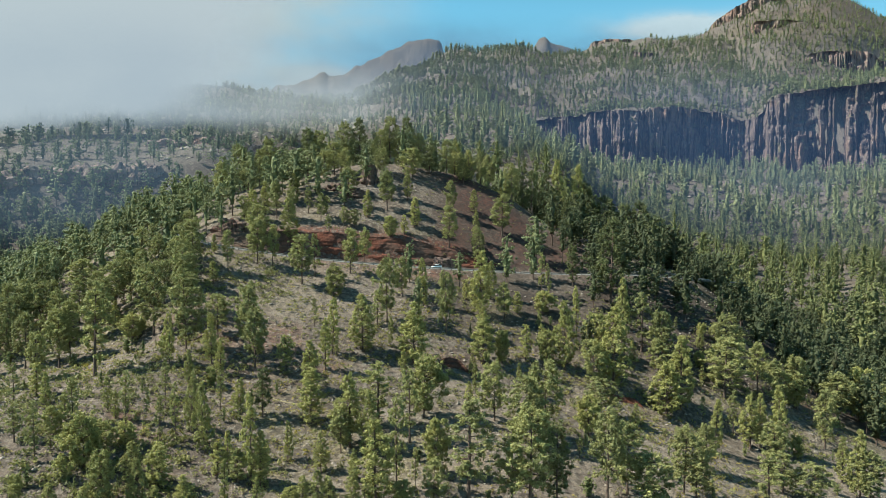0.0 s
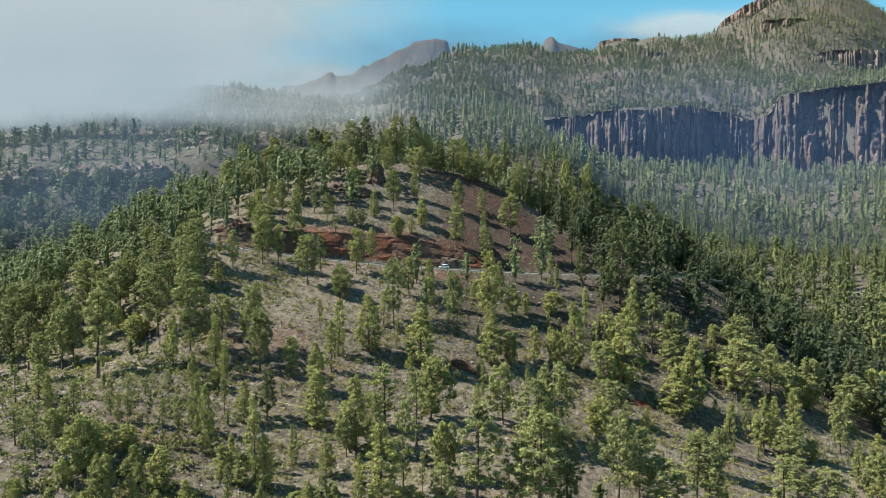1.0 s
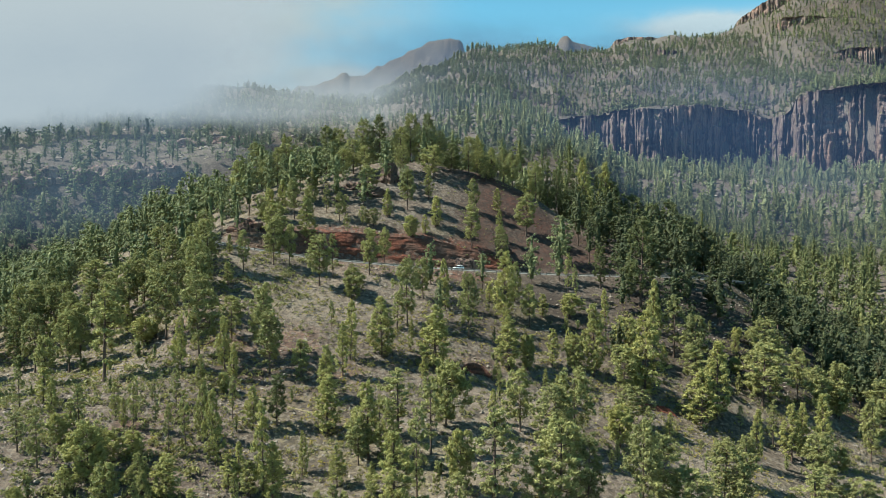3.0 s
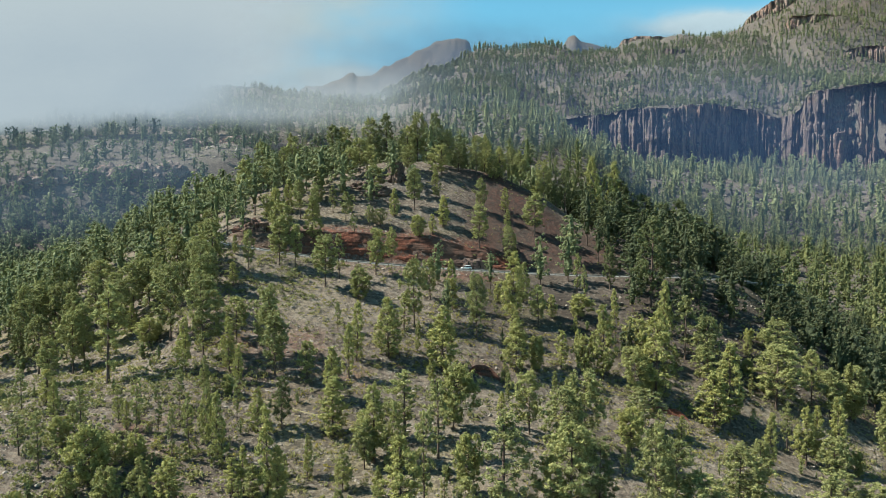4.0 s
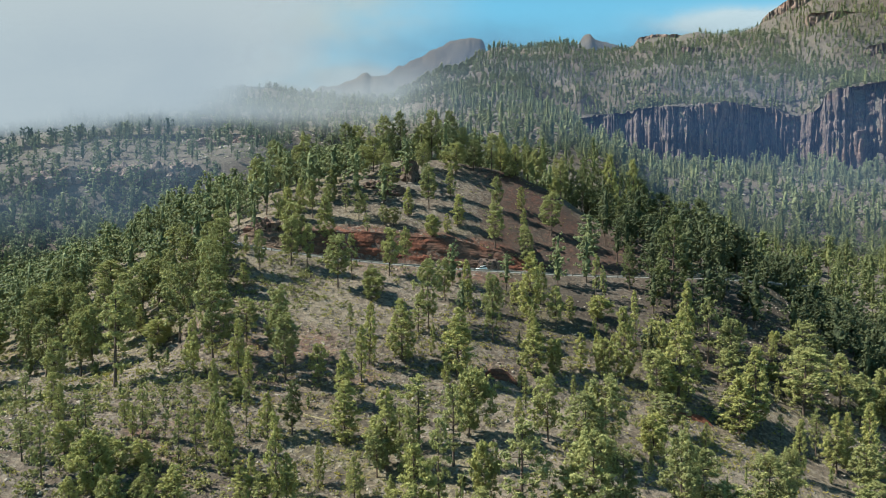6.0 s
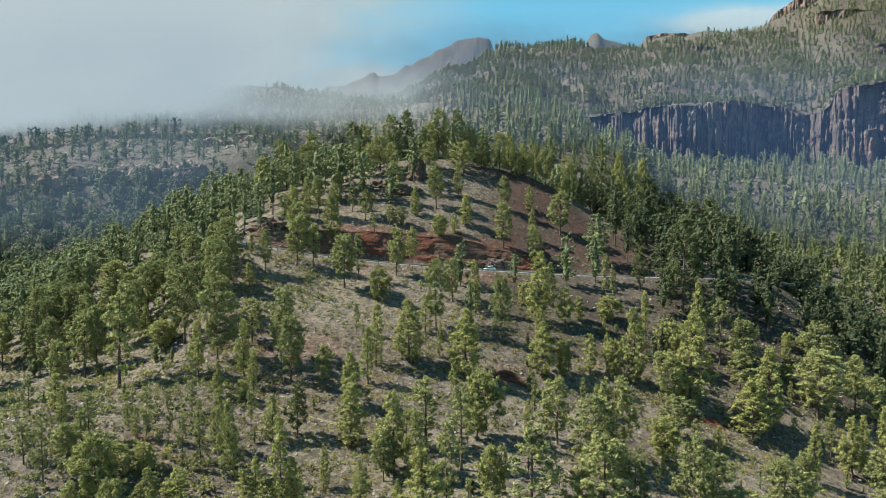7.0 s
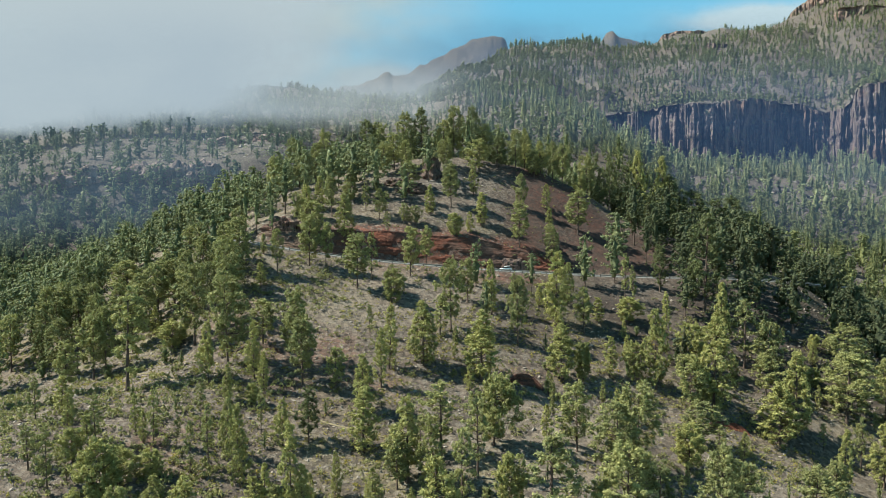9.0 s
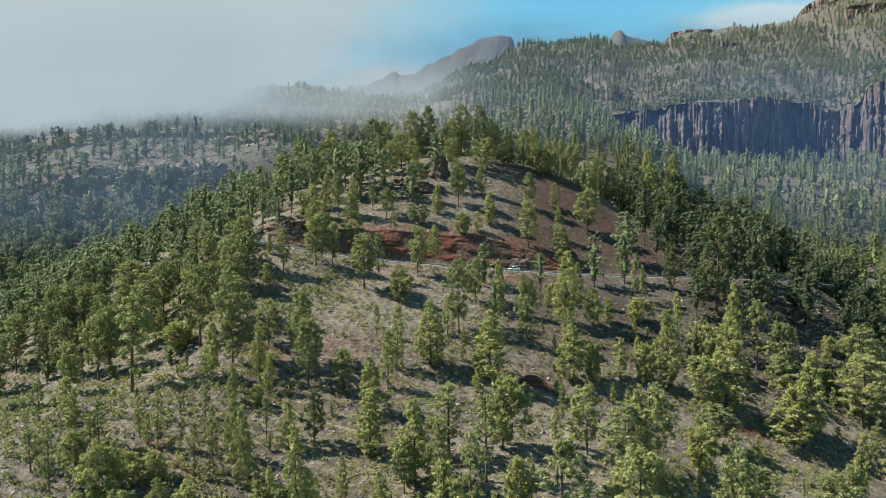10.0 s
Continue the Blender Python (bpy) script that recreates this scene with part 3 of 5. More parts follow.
# ---- road, rail, path, car ----
def part(name, bm, material, parent, label=""):
    """Link a bmesh as one mesh object under a thing or a part."""
    data = bpy.data.meshes.new(name)
    bm.to_mesh(data)
    bm.free()
    data.materials.append(material)
    ob = new(name, data)
    ob.parent = parent
    if label:
        ob["label"] = label
    return ob


def box(bm, lo, hi, bevel=0.0):
    made = bmesh.ops.create_cube(bm, size=1.0)
    for v in made["verts"]:
        v.co = Vector([(a + b) / 2 + c * (b - a) for a, b, c in zip(lo, hi, v.co)])
    if bevel:
        bmesh.ops.bevel(bm, geom=list({e for v in made["verts"] for e in v.link_edges}), offset=bevel, segments=2, affect="EDGES")
    return bm


def plain(name, colour, rough, metal=0.0, wear=0.25, scale=3.0, specular=0.4):
    n = Nodes(name)
    worn = n.mix(n.ramp(n.noise(scale, 5), 0.4, 0.7, 0, wear), colour, tuple(c * 0.5 for c in colour))
    return n.finish(worn, rough, None, metal, specular)


def ribbon(name, px, py, pz, width, lift, material, label, category, thick=0.12):
    """A strip with thickness along a line; width to each side."""
    p = np.stack([px, py], -1)
    d = np.gradient(p, axis=0)
    d /= np.linalg.norm(d, axis=1, keepdims=True)
    side = np.stack([-d[:, 1], d[:, 0]], -1)
    cross = [(-width, -thick), (-width, lift), (-width * 0.3, lift + 0.03), (width * 0.3, lift + 0.03), (width, lift), (width, -thick)]
    rows = [np.column_stack([p + side * a, pz + b]) for a, b in cross]
    v = np.stack(rows).reshape(-1, 3)
    ob = new(name, sheet(name, v.tolist(), grid_faces(len(rows), len(px))[:, ::-1].tolist(), material))
    return tagged(ob, label, category, kind="structure")


rx = np.arange(-94, 138, 1.5)
ry, rz = road_y(rx), road_z(rx)
ribbon("road", rx, ry, rz, 3.1, 0.16, ASPHALT, "narrow grey asphalt road cut round the hill", "road", 0.5)
WHITE_PAINT = plain("road_paint", (0.36, 0.36, 0.34), 0.8, wear=0.8, scale=1.5)
ribbon("road_edge_line", rx, ry - 2.75, rz, 0.09, 0.21, WHITE_PAINT, "worn white edge line along the road", "road marking", 0.0)
ribbon("road_edge_line", rx, ry + 2.75, rz, 0.09, 0.21, WHITE_PAINT, "worn white edge line along the road", "road marking", 0.0)

ZINC = plain("galvanised_steel", (0.29, 0.265, 0.235), 0.8, 0.0, 0.6, 0.8, 0.1)
DARK_POST = plain("weathered_post", (0.06, 0.05, 0.045), 0.85, 0.0, 0.4)


def guard_rail(first, last, label):
    """A steel rail on posts along the outer edge of the road."""
    rail = new("guard_rail")
    tagged(rail, label, "guard rail", "rails along the road")
    x0 = (first + last) / 2
    rail.location = (x0, float(road_y(x0)) - 3.6, float(road_z(x0)))
    base = rail.location
    line = np.arange(first, last + 0.1, 2.0)
    ly, lz = road_y(line) - 3.55, road_z(line)
    profile = ((0.0, 0.44), (-0.05, 0.50), (-0.02, 0.57), (0.02, 0.62), (-0.02, 0.67), (-0.05, 0.74), (0.0, 0.82), (0.06, 0.82), (0.06, 0.44))
    v = np.stack([np.stack([line - base[0], ly + a - base[1], lz + b - base[2]], -1) for a, b in profile + profile[:1]]).reshape(-1, 3)
    beam = new("beam", sheet("beam", v.tolist(), grid_faces(len(profile) + 1, len(line)).tolist(), ZINC))
    beam.parent = rail
    shared = None
    for x, y, z in zip(line[::2], ly[::2], lz[::2]):
        if shared is None:
            post = part("post", box(bmesh.new(), (-0.11, 0.07, -0.7), (0.11, 0.25, 0.98), 0.02), DARK_POST, rail, "dark weathered rail post")
            shared = post.data
        else:
            post = new("post", shared)
            post.parent = rail
        post.location = (x - base[0], y - base[1], z - base[2])
    return rail


for a, b in ((-92, -60), (-58, -22), (-20, 2), (4, 40), (42, 76), (78, 120)):
    guard_rail(a, b, "galvanised steel guard rail on dark posts beside the road")

# a footpath across the near slope
PATH_X = (-95, -82, -64, -46, -36, -24, -10, 3, 22, 40)
PATH_Y = (190, 187, 173.5, 168.5, 166.8, 164, 160.4, 156.8, 152, 150)
fx = np.arange(-95, 40, 0.8)
fy = curve(fx, PATH_X, PATH_Y)
TRAIL = plain("trodden_earth", (0.26, 0.21, 0.12), 0.95, wear=0.9, scale=0.25)
ribbon("footpath", fx, fy, ground_at(fx, fy), 0.22, 0.10, TRAIL, "narrow pale trodden footpath across the slope", "footpath", 0.5)

# parked car
CAR_WHITE = plain("white_car_paint", (0.80, 0.80, 0.79), 0.25, 0.0, 0.05, specular=0.6)
GLASS = plain("dark_car_glass", (0.015, 0.018, 0.02), 0.08, 0.0, 0.0, specular=0.8)
TYRE = plain("tyre_rubber", (0.018, 0.018, 0.018), 0.85)
RIM = plain("alloy_rim", (0.42, 0.42, 0.43), 0.35, 0.8, 0.1)
LAMP_RED = plain("tail_lamp_plastic", (0.35, 0.02, 0.02), 0.2, 0.0, 0.0)
LAMP_CLEAR = plain("head_lamp_plastic", (0.55, 0.56, 0.58), 0.12, 0.0, 0.0)
TRIM = plain("black_trim", (0.02, 0.02, 0.02), 0.5)


def loft(stations, half, inset=0.0):
    """A body skin from side outline stations: x, low z, high z, half width low and high."""
    bm = bmesh.new()
    loops = []
    for x, lo, hi, wl, wh in stations:
        ring = [(x, -wl, lo), (x, -wl * 1.02, lo + (hi - lo) * 0.45), (x, -wh, hi - 0.06), (x, -wh * 0.9, hi), (x, wh * 0.9, hi), (x, wh, hi - 0.06), (x, wl * 1.02, lo + (hi - lo) * 0.45), (x, wl, lo)]
        loops.append([bm.verts.new(c) for c in ring])
    for a, b in zip(loops[:-1], loops[1:]):
        for i in range(8):
            bm.faces.new((a[i], a[(i + 1) % 8], b[(i + 1) % 8], b[i]))
    bm.faces.new(loops[0][::-1])
    bm.faces.new(loops[-1])
    bmesh.ops.recalc_face_normals(bm, faces=bm.faces)
    return bm


def make_car():
    car = new("car")
    tagged(car, "small white hatchback car parked on the mountain road", "car")
    part("body", loft([(-2.0, 0.42, 0.78, 0.74, 0.7), (-1.9, 0.3, 0.95, 0.83, 0.8), (-1.2, 0.22, 0.98, 0.86, 0.84), (0.5, 0.22, 0.97, 0.86, 0.84), (1.3, 0.22, 0.9, 0.86, 0.8), (1.85, 0.28, 0.76, 0.82, 0.72), (2.0, 0.38, 0.62, 0.7, 0.62)], 1), CAR_WHITE, car)
    roof = part("roof", loft([(-1.72, 1.36, 1.43, 0.6, 0.58), (-1.4, 1.42, 1.49, 0.64, 0.61), (-0.3, 1.44, 1.52, 0.65, 0.62), (0.35, 1.38, 1.45, 0.62, 0.59)], 1), CAR_WHITE, car)
    part("windows", loft([(-1.93, 0.94, 0.97, 0.77, 0.75), (-1.6, 0.94, 1.40, 0.77, 0.60), (-0.3, 0.95, 1.45, 0.79, 0.61), (0.3, 0.95, 1.40, 0.79, 0.60), (1.05, 0.92, 0.95, 0.78, 0.74)], 1), GLASS, car, "dark tinted window band")
    for side in (-1, 1):
        part("pillar", box(bmesh.new(), (-0.42, side * 0.70 - 0.05, 0.95), (-0.32, side * 0.70 + 0.05, 1.45), 0.01), CAR_WHITE, car)
        part("mirror", box(bmesh.new(), (0.55, side * 0.92 - 0.09, 0.95), (0.72, side * 0.92 + 0.09, 1.08), 0.03), TRIM, car, "black wing mirror")
        part("headlight", box(bmesh.new(), (1.72, side * 0.58 - 0.15, 0.60), (1.94, side * 0.58 + 0.15, 0.74), 0.03), LAMP_CLEAR, car, "clear headlight")
        part("tail_light", box(bmesh.new(), (-1.97, side * 0.66 - 0.1, 0.72), (-1.86, side * 0.66 + 0.1, 0.98), 0.02), LAMP_RED, car, "red tail light")
        for x in (-1.25, 1.22):
            bm = bmesh.new()
            bmesh.ops.create_cone(bm, cap_ends=True, segments=20, radius1=0.31, radius2=0.31, depth=0.2, matrix=Matrix.Translation((x, side * 0.79, 0.31)) @ Matrix.Rotation(radians(90), 4, "X"))
            bmesh.ops.bevel(bm, geom=[e for e in bm.edges if e.is_manifold and e.calc_face_angle(0) > 1], offset=0.03, segments=2, affect="EDGES")
            wheel = part("wheel", bm, TYRE, car, "black tyre")
            bm = bmesh.new()
            bmesh.ops.create_cone(bm, cap_ends=True, segments=16, radius1=0.2, radius2=0.17, depth=0.03, matrix=Matrix.Translation((x, side * 0.9, 0.31)) @ Matrix.Rotation(radians(90 * side), 4, "X"))
            part("rim", bm, RIM, wheel, "grey alloy rim")
    part("bumper", box(bmesh.new(), (1.86, -0.62, 0.34), (2.04, 0.62, 0.5), 0.05), TRIM, car, "black lower bumper")
    return car


car = make_car()
slope_way = math.atan2(float(road_y(12.5) - road_y(7.5)), 5.0)
car.matrix_basis = pose(10.5, float(road_y(10.5)) - 0.9, float(road_z(10.5)) + 0.20, 0, math.degrees(math.atan2(float(road_z(7.5) - road_z(12.5)), 5.0)), math.degrees(slope_way) + 180)

# ---- pines ----

OCT = np.array([(1, 0, 0), (-1, 0, 0), (0, 1, 0), (0, -1, 0), (0, 0, 1), (0, 0, -1)], float)
OCT_SIDES = np.array([(0, 2, 4), (2, 1, 4), (1, 3, 4), (3, 0, 4), (2, 0, 5), (1, 2, 5), (3, 1, 5), (0, 3, 5)])


def outward(tips, sides):
    """Turn every side so that it faces away from the middle."""
    n = np.cross(tips[sides[:, 1]] - tips[sides[:, 0]], tips[sides[:, 2]] - tips[sides[:, 0]])
    turned = np.einsum("ij,ij->i", n, tips[sides].mean(1)) < 0
    return np.where(turned[:, None], sides[:, ::-1], sides)


OCT_SIDES = outward(OCT, OCT_SIDES)


def tuft_triangles(centres, radii, count, size, gen, wide=0.3, loose=0.6):
    """Needle tufts: narrow blades that lie on a loose ball round each centre."""
    n = len(centres)
    d = gen.normal(size=(n, count, 3)) + np.array([0, 0, 0.35])
    d /= np.linalg.norm(d, axis=2, keepdims=True)
    p = centres[:, None] + d * (radii[:, None, None] * gen.uniform(0.45, 1.05, (n, count, 1))) * np.array([1, 1, 0.8])
    face = d + gen.normal(size=d.shape) * loose
    face /= np.linalg.norm(face, axis=2, keepdims=True)
    side = np.cross(face, d * 0.5 + gen.normal(size=d.shape) + np.array([0, 0, 0.8]))
    side /= np.linalg.norm(side, axis=2, keepdims=True) + 1e-9
    up = np.cross(face, side)
    s = (size[:, None, None] if np.ndim(size) else size) * gen.uniform(0.65, 1.35, (n, count, 1))
    tri = np.stack([p + up * s, p - up * s * 0.6 + side * s * wide, p - up * s * 0.6 - side * s * wide], 2)
    return tri.reshape(-1, 3)


def clumps(centres, radii, count, size, gen, wide=0.3, core=0.5):
    """Corners and sides of needle clumps: a dense uneven heart in a loose ball of blades. Also the number of loose blades."""
    v = tuft_triangles(centres, radii, count, size, gen, wide)
    faces = np.arange(len(v)).reshape(-1, 3)
    blades = len(faces)
    n = len(centres)
    lump = OCT[None] * gen.uniform(0.65, 1.3, (n, 6, 1)) + gen.normal(size=(n, 6, 3)) * 0.16
    lump = (centres[:, None] + lump * (core * radii)[:, None, None] * np.array([1, 1, 0.78])).reshape(-1, 3)
    faces = np.concatenate([faces, len(v) + (np.arange(n)[:, None, None] * 6 + OCT_SIDES[None]).reshape(-1, 3)])
    return np.concatenate([v, lump]), faces, blades


def triangles(name, v, f, material, smooth=None):
    """A mesh from arrays of corners and triangles."""
    data = bpy.data.meshes.new(name)
    data.vertices.add(len(v))
    data.vertices.foreach_set("co", np.ascontiguousarray(v, np.float32).ravel())
    data.loops.add(3 * len(f))
    data.loops.foreach_set("vertex_index", np.ascontiguousarray(f, np.int32).ravel())
    data.polygons.add(len(f))
    data.polygons.foreach_set("loop_start", np.arange(0, 3 * len(f), 3, dtype=np.int32))
    if smooth is not None:
        data.polygons.foreach_set("use_smooth", smooth)
    data.materials.append(material)
    data.update(calc_edges=True)
    return data


def tube(path, radii, sides):
    """A tapered limb along a path of points."""
    path, out = np.asarray(path, float), []
    for i, (p, r) in enumerate(zip(path, radii)):
        way = path[min(i + 1, len(path) - 1)] - path[max(i - 1, 0)]
        way /= np.linalg.norm(way)
        a = np.cross(way, (0.3, 1, 0.2))
        a /= np.linalg.norm(a)
        b = np.cross(way, a)
        turn = np.arange(sides) * 2 * np.pi / sides
        out.append(p + r * (np.cos(turn)[:, None] * a + np.sin(turn)[:, None] * b))
    faces = [(i * sides + k, i * sides + (k + 1) % sides, (i + 1) * sides + (k + 1) % sides, (i + 1) * sides + k)
             for i in range(len(path) - 1) for k in range(sides)]
    return np.concatenate(out), faces


FORMS = {
    # crown starts at, fullest at, crown width to height, branches, clumps a branch, clump radius, roundness of the top, share of missing branches
    "tall": (0.24, 0.56, 0.38, 48, 6.6, 0.78, 0.62, 0.16),
    "old": (0.20, 0.58, 0.50, 48, 9.0, 0.84, 0.52, 0.20),
    "dark": (0.14, 0.46, 0.44, 52, 6.6, 0.84, 0.65, 0.12),
    "young": (0.07, 0.36, 0.38, 66, 4.4, 0.64, 0.85, 0.08),
    "column": (0.08, 0.40, 0.24, 52, 2.8, 0.54, 0.75, 0.12),
    "sparse": (0.22, 0.58, 0.28, 42, 2.9, 0.52, 0.65, 0.26),
    "round": (0.10, 0.58, 0.66, 42, 7.6, 0.64, 0.45, 0.06),
}
MASTER_HEIGHT = {"tall": 16.0, "old": 17.0, "dark": 18.0, "young": 14.0, "column": 12.0, "sparse": 12.0, "round": 9.0}


def crown_plan(form, height, gen, part_of=1.0, swell=1.0):
    """Branches and clump centres of one crown."""
    start, full, width, branches, per_branch, radius, top, gone = FORMS[form]
    limbs, centres, radii = [], [], []
    n = max(int(branches * part_of), 3)
    per_branch *= part_of ** 0.6
    lean = gen.uniform(0, 2 * np.pi)
    lobes = gen.uniform(0.72, 1.25, 5)
    turn = gen.uniform(0, 6.283)
    for i in range(n):
        s = start + (0.97 - start) * ((i + gen.uniform(0, 1)) / n) ** 0.92
        turn += 2.4 + gen.normal() * 0.35
        if s < full:
            reach = 0.50 + 0.50 * ((s - start) / (full - start)) ** 0.8
        else:
            reach = max(1 - (s - full) / (1.02 - full), 0.0) ** top
        reach *= lobes[int((turn % 6.283) / 1.257) % 5] * (1 + 0.16 * np.cos(turn - lean))
        if part_of > 0.1 and gen.random() < gone:
            continue
        long = 0.5 * height * width * reach * gen.uniform(0.72, 1.12) + 0.12
        rise = gen.uniform(0.05, 0.75) * long if s > 0.4 else gen.uniform(-0.08, 0.40) * long
        foot = np.array([0, 0, s * height - rise * 0.6])
        tip = foot + np.array([np.cos(turn) * long, np.sin(turn) * long, rise])
        limbs.append((foot, (foot + tip) / 2 - np.array([0, 0, 0.10 * long]), tip, long))
        k = max(int(per_branch * (0.45 + 0.75 * reach) + gen.uniform(0.0, 1.0)), 1)
        size = radius * swell * (0.62 + 0.45 * min(reach, 1.0))
        centres.append(tip)
        radii.append(size * gen.uniform(0.8, 1.15))
        for _ in range(k - 1):
            f = gen.uniform(0.52, 1.0)
            off = gen.normal(size=3) * size * np.array([0.7, 0.7, 0.62])
            centres.append(foot + (tip - foot) * f + off + np.array([0, 0, 0.15 * size]))
            radii.append(size * gen.uniform(0.55, 1.05))
    for s in np.linspace(0.90, 1.0, 3) if part_of > 0.3 else (0.97,):
        centres.append(np.array([gen.normal() * 0.1, gen.normal() * 0.1, height * s - 0.25]))
        radii.append(radius * swell * (1.25 - s) * 1.6)
    return limbs, np.array(centres), np.array(radii)


def trunk_mesh(form, height, limbs, gen):
    lean = gen.normal(size=2) * 0.010 * height
    steps = np.linspace(-0.03, 0.95, 8)
    path = [(lean[0] * s * (1.5 - s), lean[1] * s * (1.5 - s), height * s) for s in steps]
    vs, fs = tube(path, [0.0125 * height * (1.06 - s) * (1.3 if s < 0 else 1) + 0.03 for s in steps], 8)
    vs, fs = [vs], list(fs)
    total = len(vs[0])
    bare = []
    if form in ("sparse", "tall", "old"):
        for _ in range(9):
            turn, s, long = gen.uniform(0, 6.283), gen.uniform(0.14, 0.55), height * gen.uniform(0.03, 0.09)
            foot = np.array([0, 0, s * height])
            tip = foot + np.array([np.cos(turn) * long, np.sin(turn) * long, gen.uniform(-0.1, 0.3) * long])
            bare.append((foot, (foot + tip) / 2, tip, long))
    for foot, mid, tip, long in limbs + bare:
        if long < 0.6:
            continue
        v, f = tube([foot, mid, tip], [0.045 + 0.014 * long, 0.03 + 0.009 * long, 0.018], 3)
        fs += [tuple(i + total for i in quad) for quad in f]
        vs.append(v)
        total += len(v)
    return np.concatenate(vs), fs


def crown_heart(form, fill, rings, sides, gen):
    """The dense inside of a crown that stands far off: a lumpy tapered body, for a tree one metre high."""
    start, full, width, *_, top, _ = FORMS[form]
    vs = []
    for s in np.linspace(start, 0.93, rings):
        reach = 0.6 + 0.4 * (s - start) / (full - start) if s < full else max(1 - (s - full) / (1.02 - full), 0.0) ** top
        turn = np.arange(sides) * 2 * np.pi / sides + gen.uniform(-0.3, 0.3, sides) + s * 9
        r = 0.5 * width * fill * reach * gen.uniform(0.65, 1.3, sides)
        vs.append(np.stack([r * np.cos(turn), r * np.sin(turn), s + gen.uniform(-0.035, 0.035, sides)], -1))
    v = np.concatenate(vs + [np.array([[0, 0, start * 0.9], [0, 0, 0.99]])])
    fs = []
    for i in range(rings - 1):
        for k in range(sides):
            a, b, c, d = i * sides + k, i * sides + (k + 1) % sides, (i + 1) * sides + (k + 1) % sides, (i + 1) * sides + k
            fs += [(a, b, c), (a, c, d)]
    for k in range(sides):
        fs += [((k + 1) % sides, k, rings * sides), ((rings - 1) * sides + k, (rings - 1) * sides + (k + 1) % sides, rings * sides + 1)]
    return v, np.array(fs)


def make_pine(form, height, seed, label):
    """One pine: an Empty at its foot with a trunk and a crown."""
    gen = np.random.default_rng(seed)
    limbs, centres, radii = crown_plan(form, height, gen)
    tree = new("pine_tree")
    tagged(tree, label, "pine tree", "pines on the hillside")
    v, f = trunk_mesh(form, height, limbs, gen)
    trunk = new("trunk", sheet("trunk", v.tolist(), f, BARK))
    trunk.parent = tree
    v, f, blades = clumps(centres, radii, 28, 0.25, gen, 0.24, 0.56)
    crown = new("crown", triangles("crown", v, f, NEEDLES_OF.get(form, OLD_NEEDLES), np.arange(len(f)) >= blades))
    crown.parent = tree
    return tree


NEEDLES_OF = {"young": NEEDLES, "column": NEEDLES, "round": NEEDLES, "dark": DARK_NEEDLES, "sparse": OLD_NEEDLES}
LABELS = {
    "tall": "tall green Canary pine with bare lower trunk on slope",
    "old": "old broad-crowned Canary pine with clumped green needles",
    "dark": "tall dark green pine with a dense rounded crown",
    "young": "young yellowish-green conical pine on dry slope",
    "column": "slender columnar pine with short tufted branches",
    "sparse": "thin sparse pine with dark visible trunk",
    "round": "low round-headed yellowish-green pine on dry slope",
}
MASTERS = {form: [] for form in FORMS}


def plant(form, x, y, height, gen, width=0.0):
    """Stand a pine of that form at its place; the first few of a form become the pattern for the rest."""
    z = float(ground_at(x, y)[0])
    # pines on the far flank turn dark: shade given by needle colour
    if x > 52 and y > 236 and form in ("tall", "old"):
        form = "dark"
    up = height / MASTER_HEIGHT[form]
    across = up
    if width:
        across = up * min(max(width / height / FORMS[form][2], 0.65), 1.6)
    m = Matrix.LocRotScale((x, y, z - 0.15), Euler((gen.normal() * 0.02, gen.normal() * 0.02, gen.uniform(0, 6.28))), Vector((across, across, up)))
    pool = MASTERS[form]
    if len(pool) < 5:
        tree = make_pine(form, MASTER_HEIGHT[form], 100 + 10 * len(form) + len(pool) + ord(form[0]), LABELS[form])
        pool.append(tree)
        tree.matrix_basis = m
        return tree
    master = pool[gen.integers(len(pool))]
    return copy_thing(master, m @ Matrix.Diagonal((*(1 / s for s in master.scale), 1)))


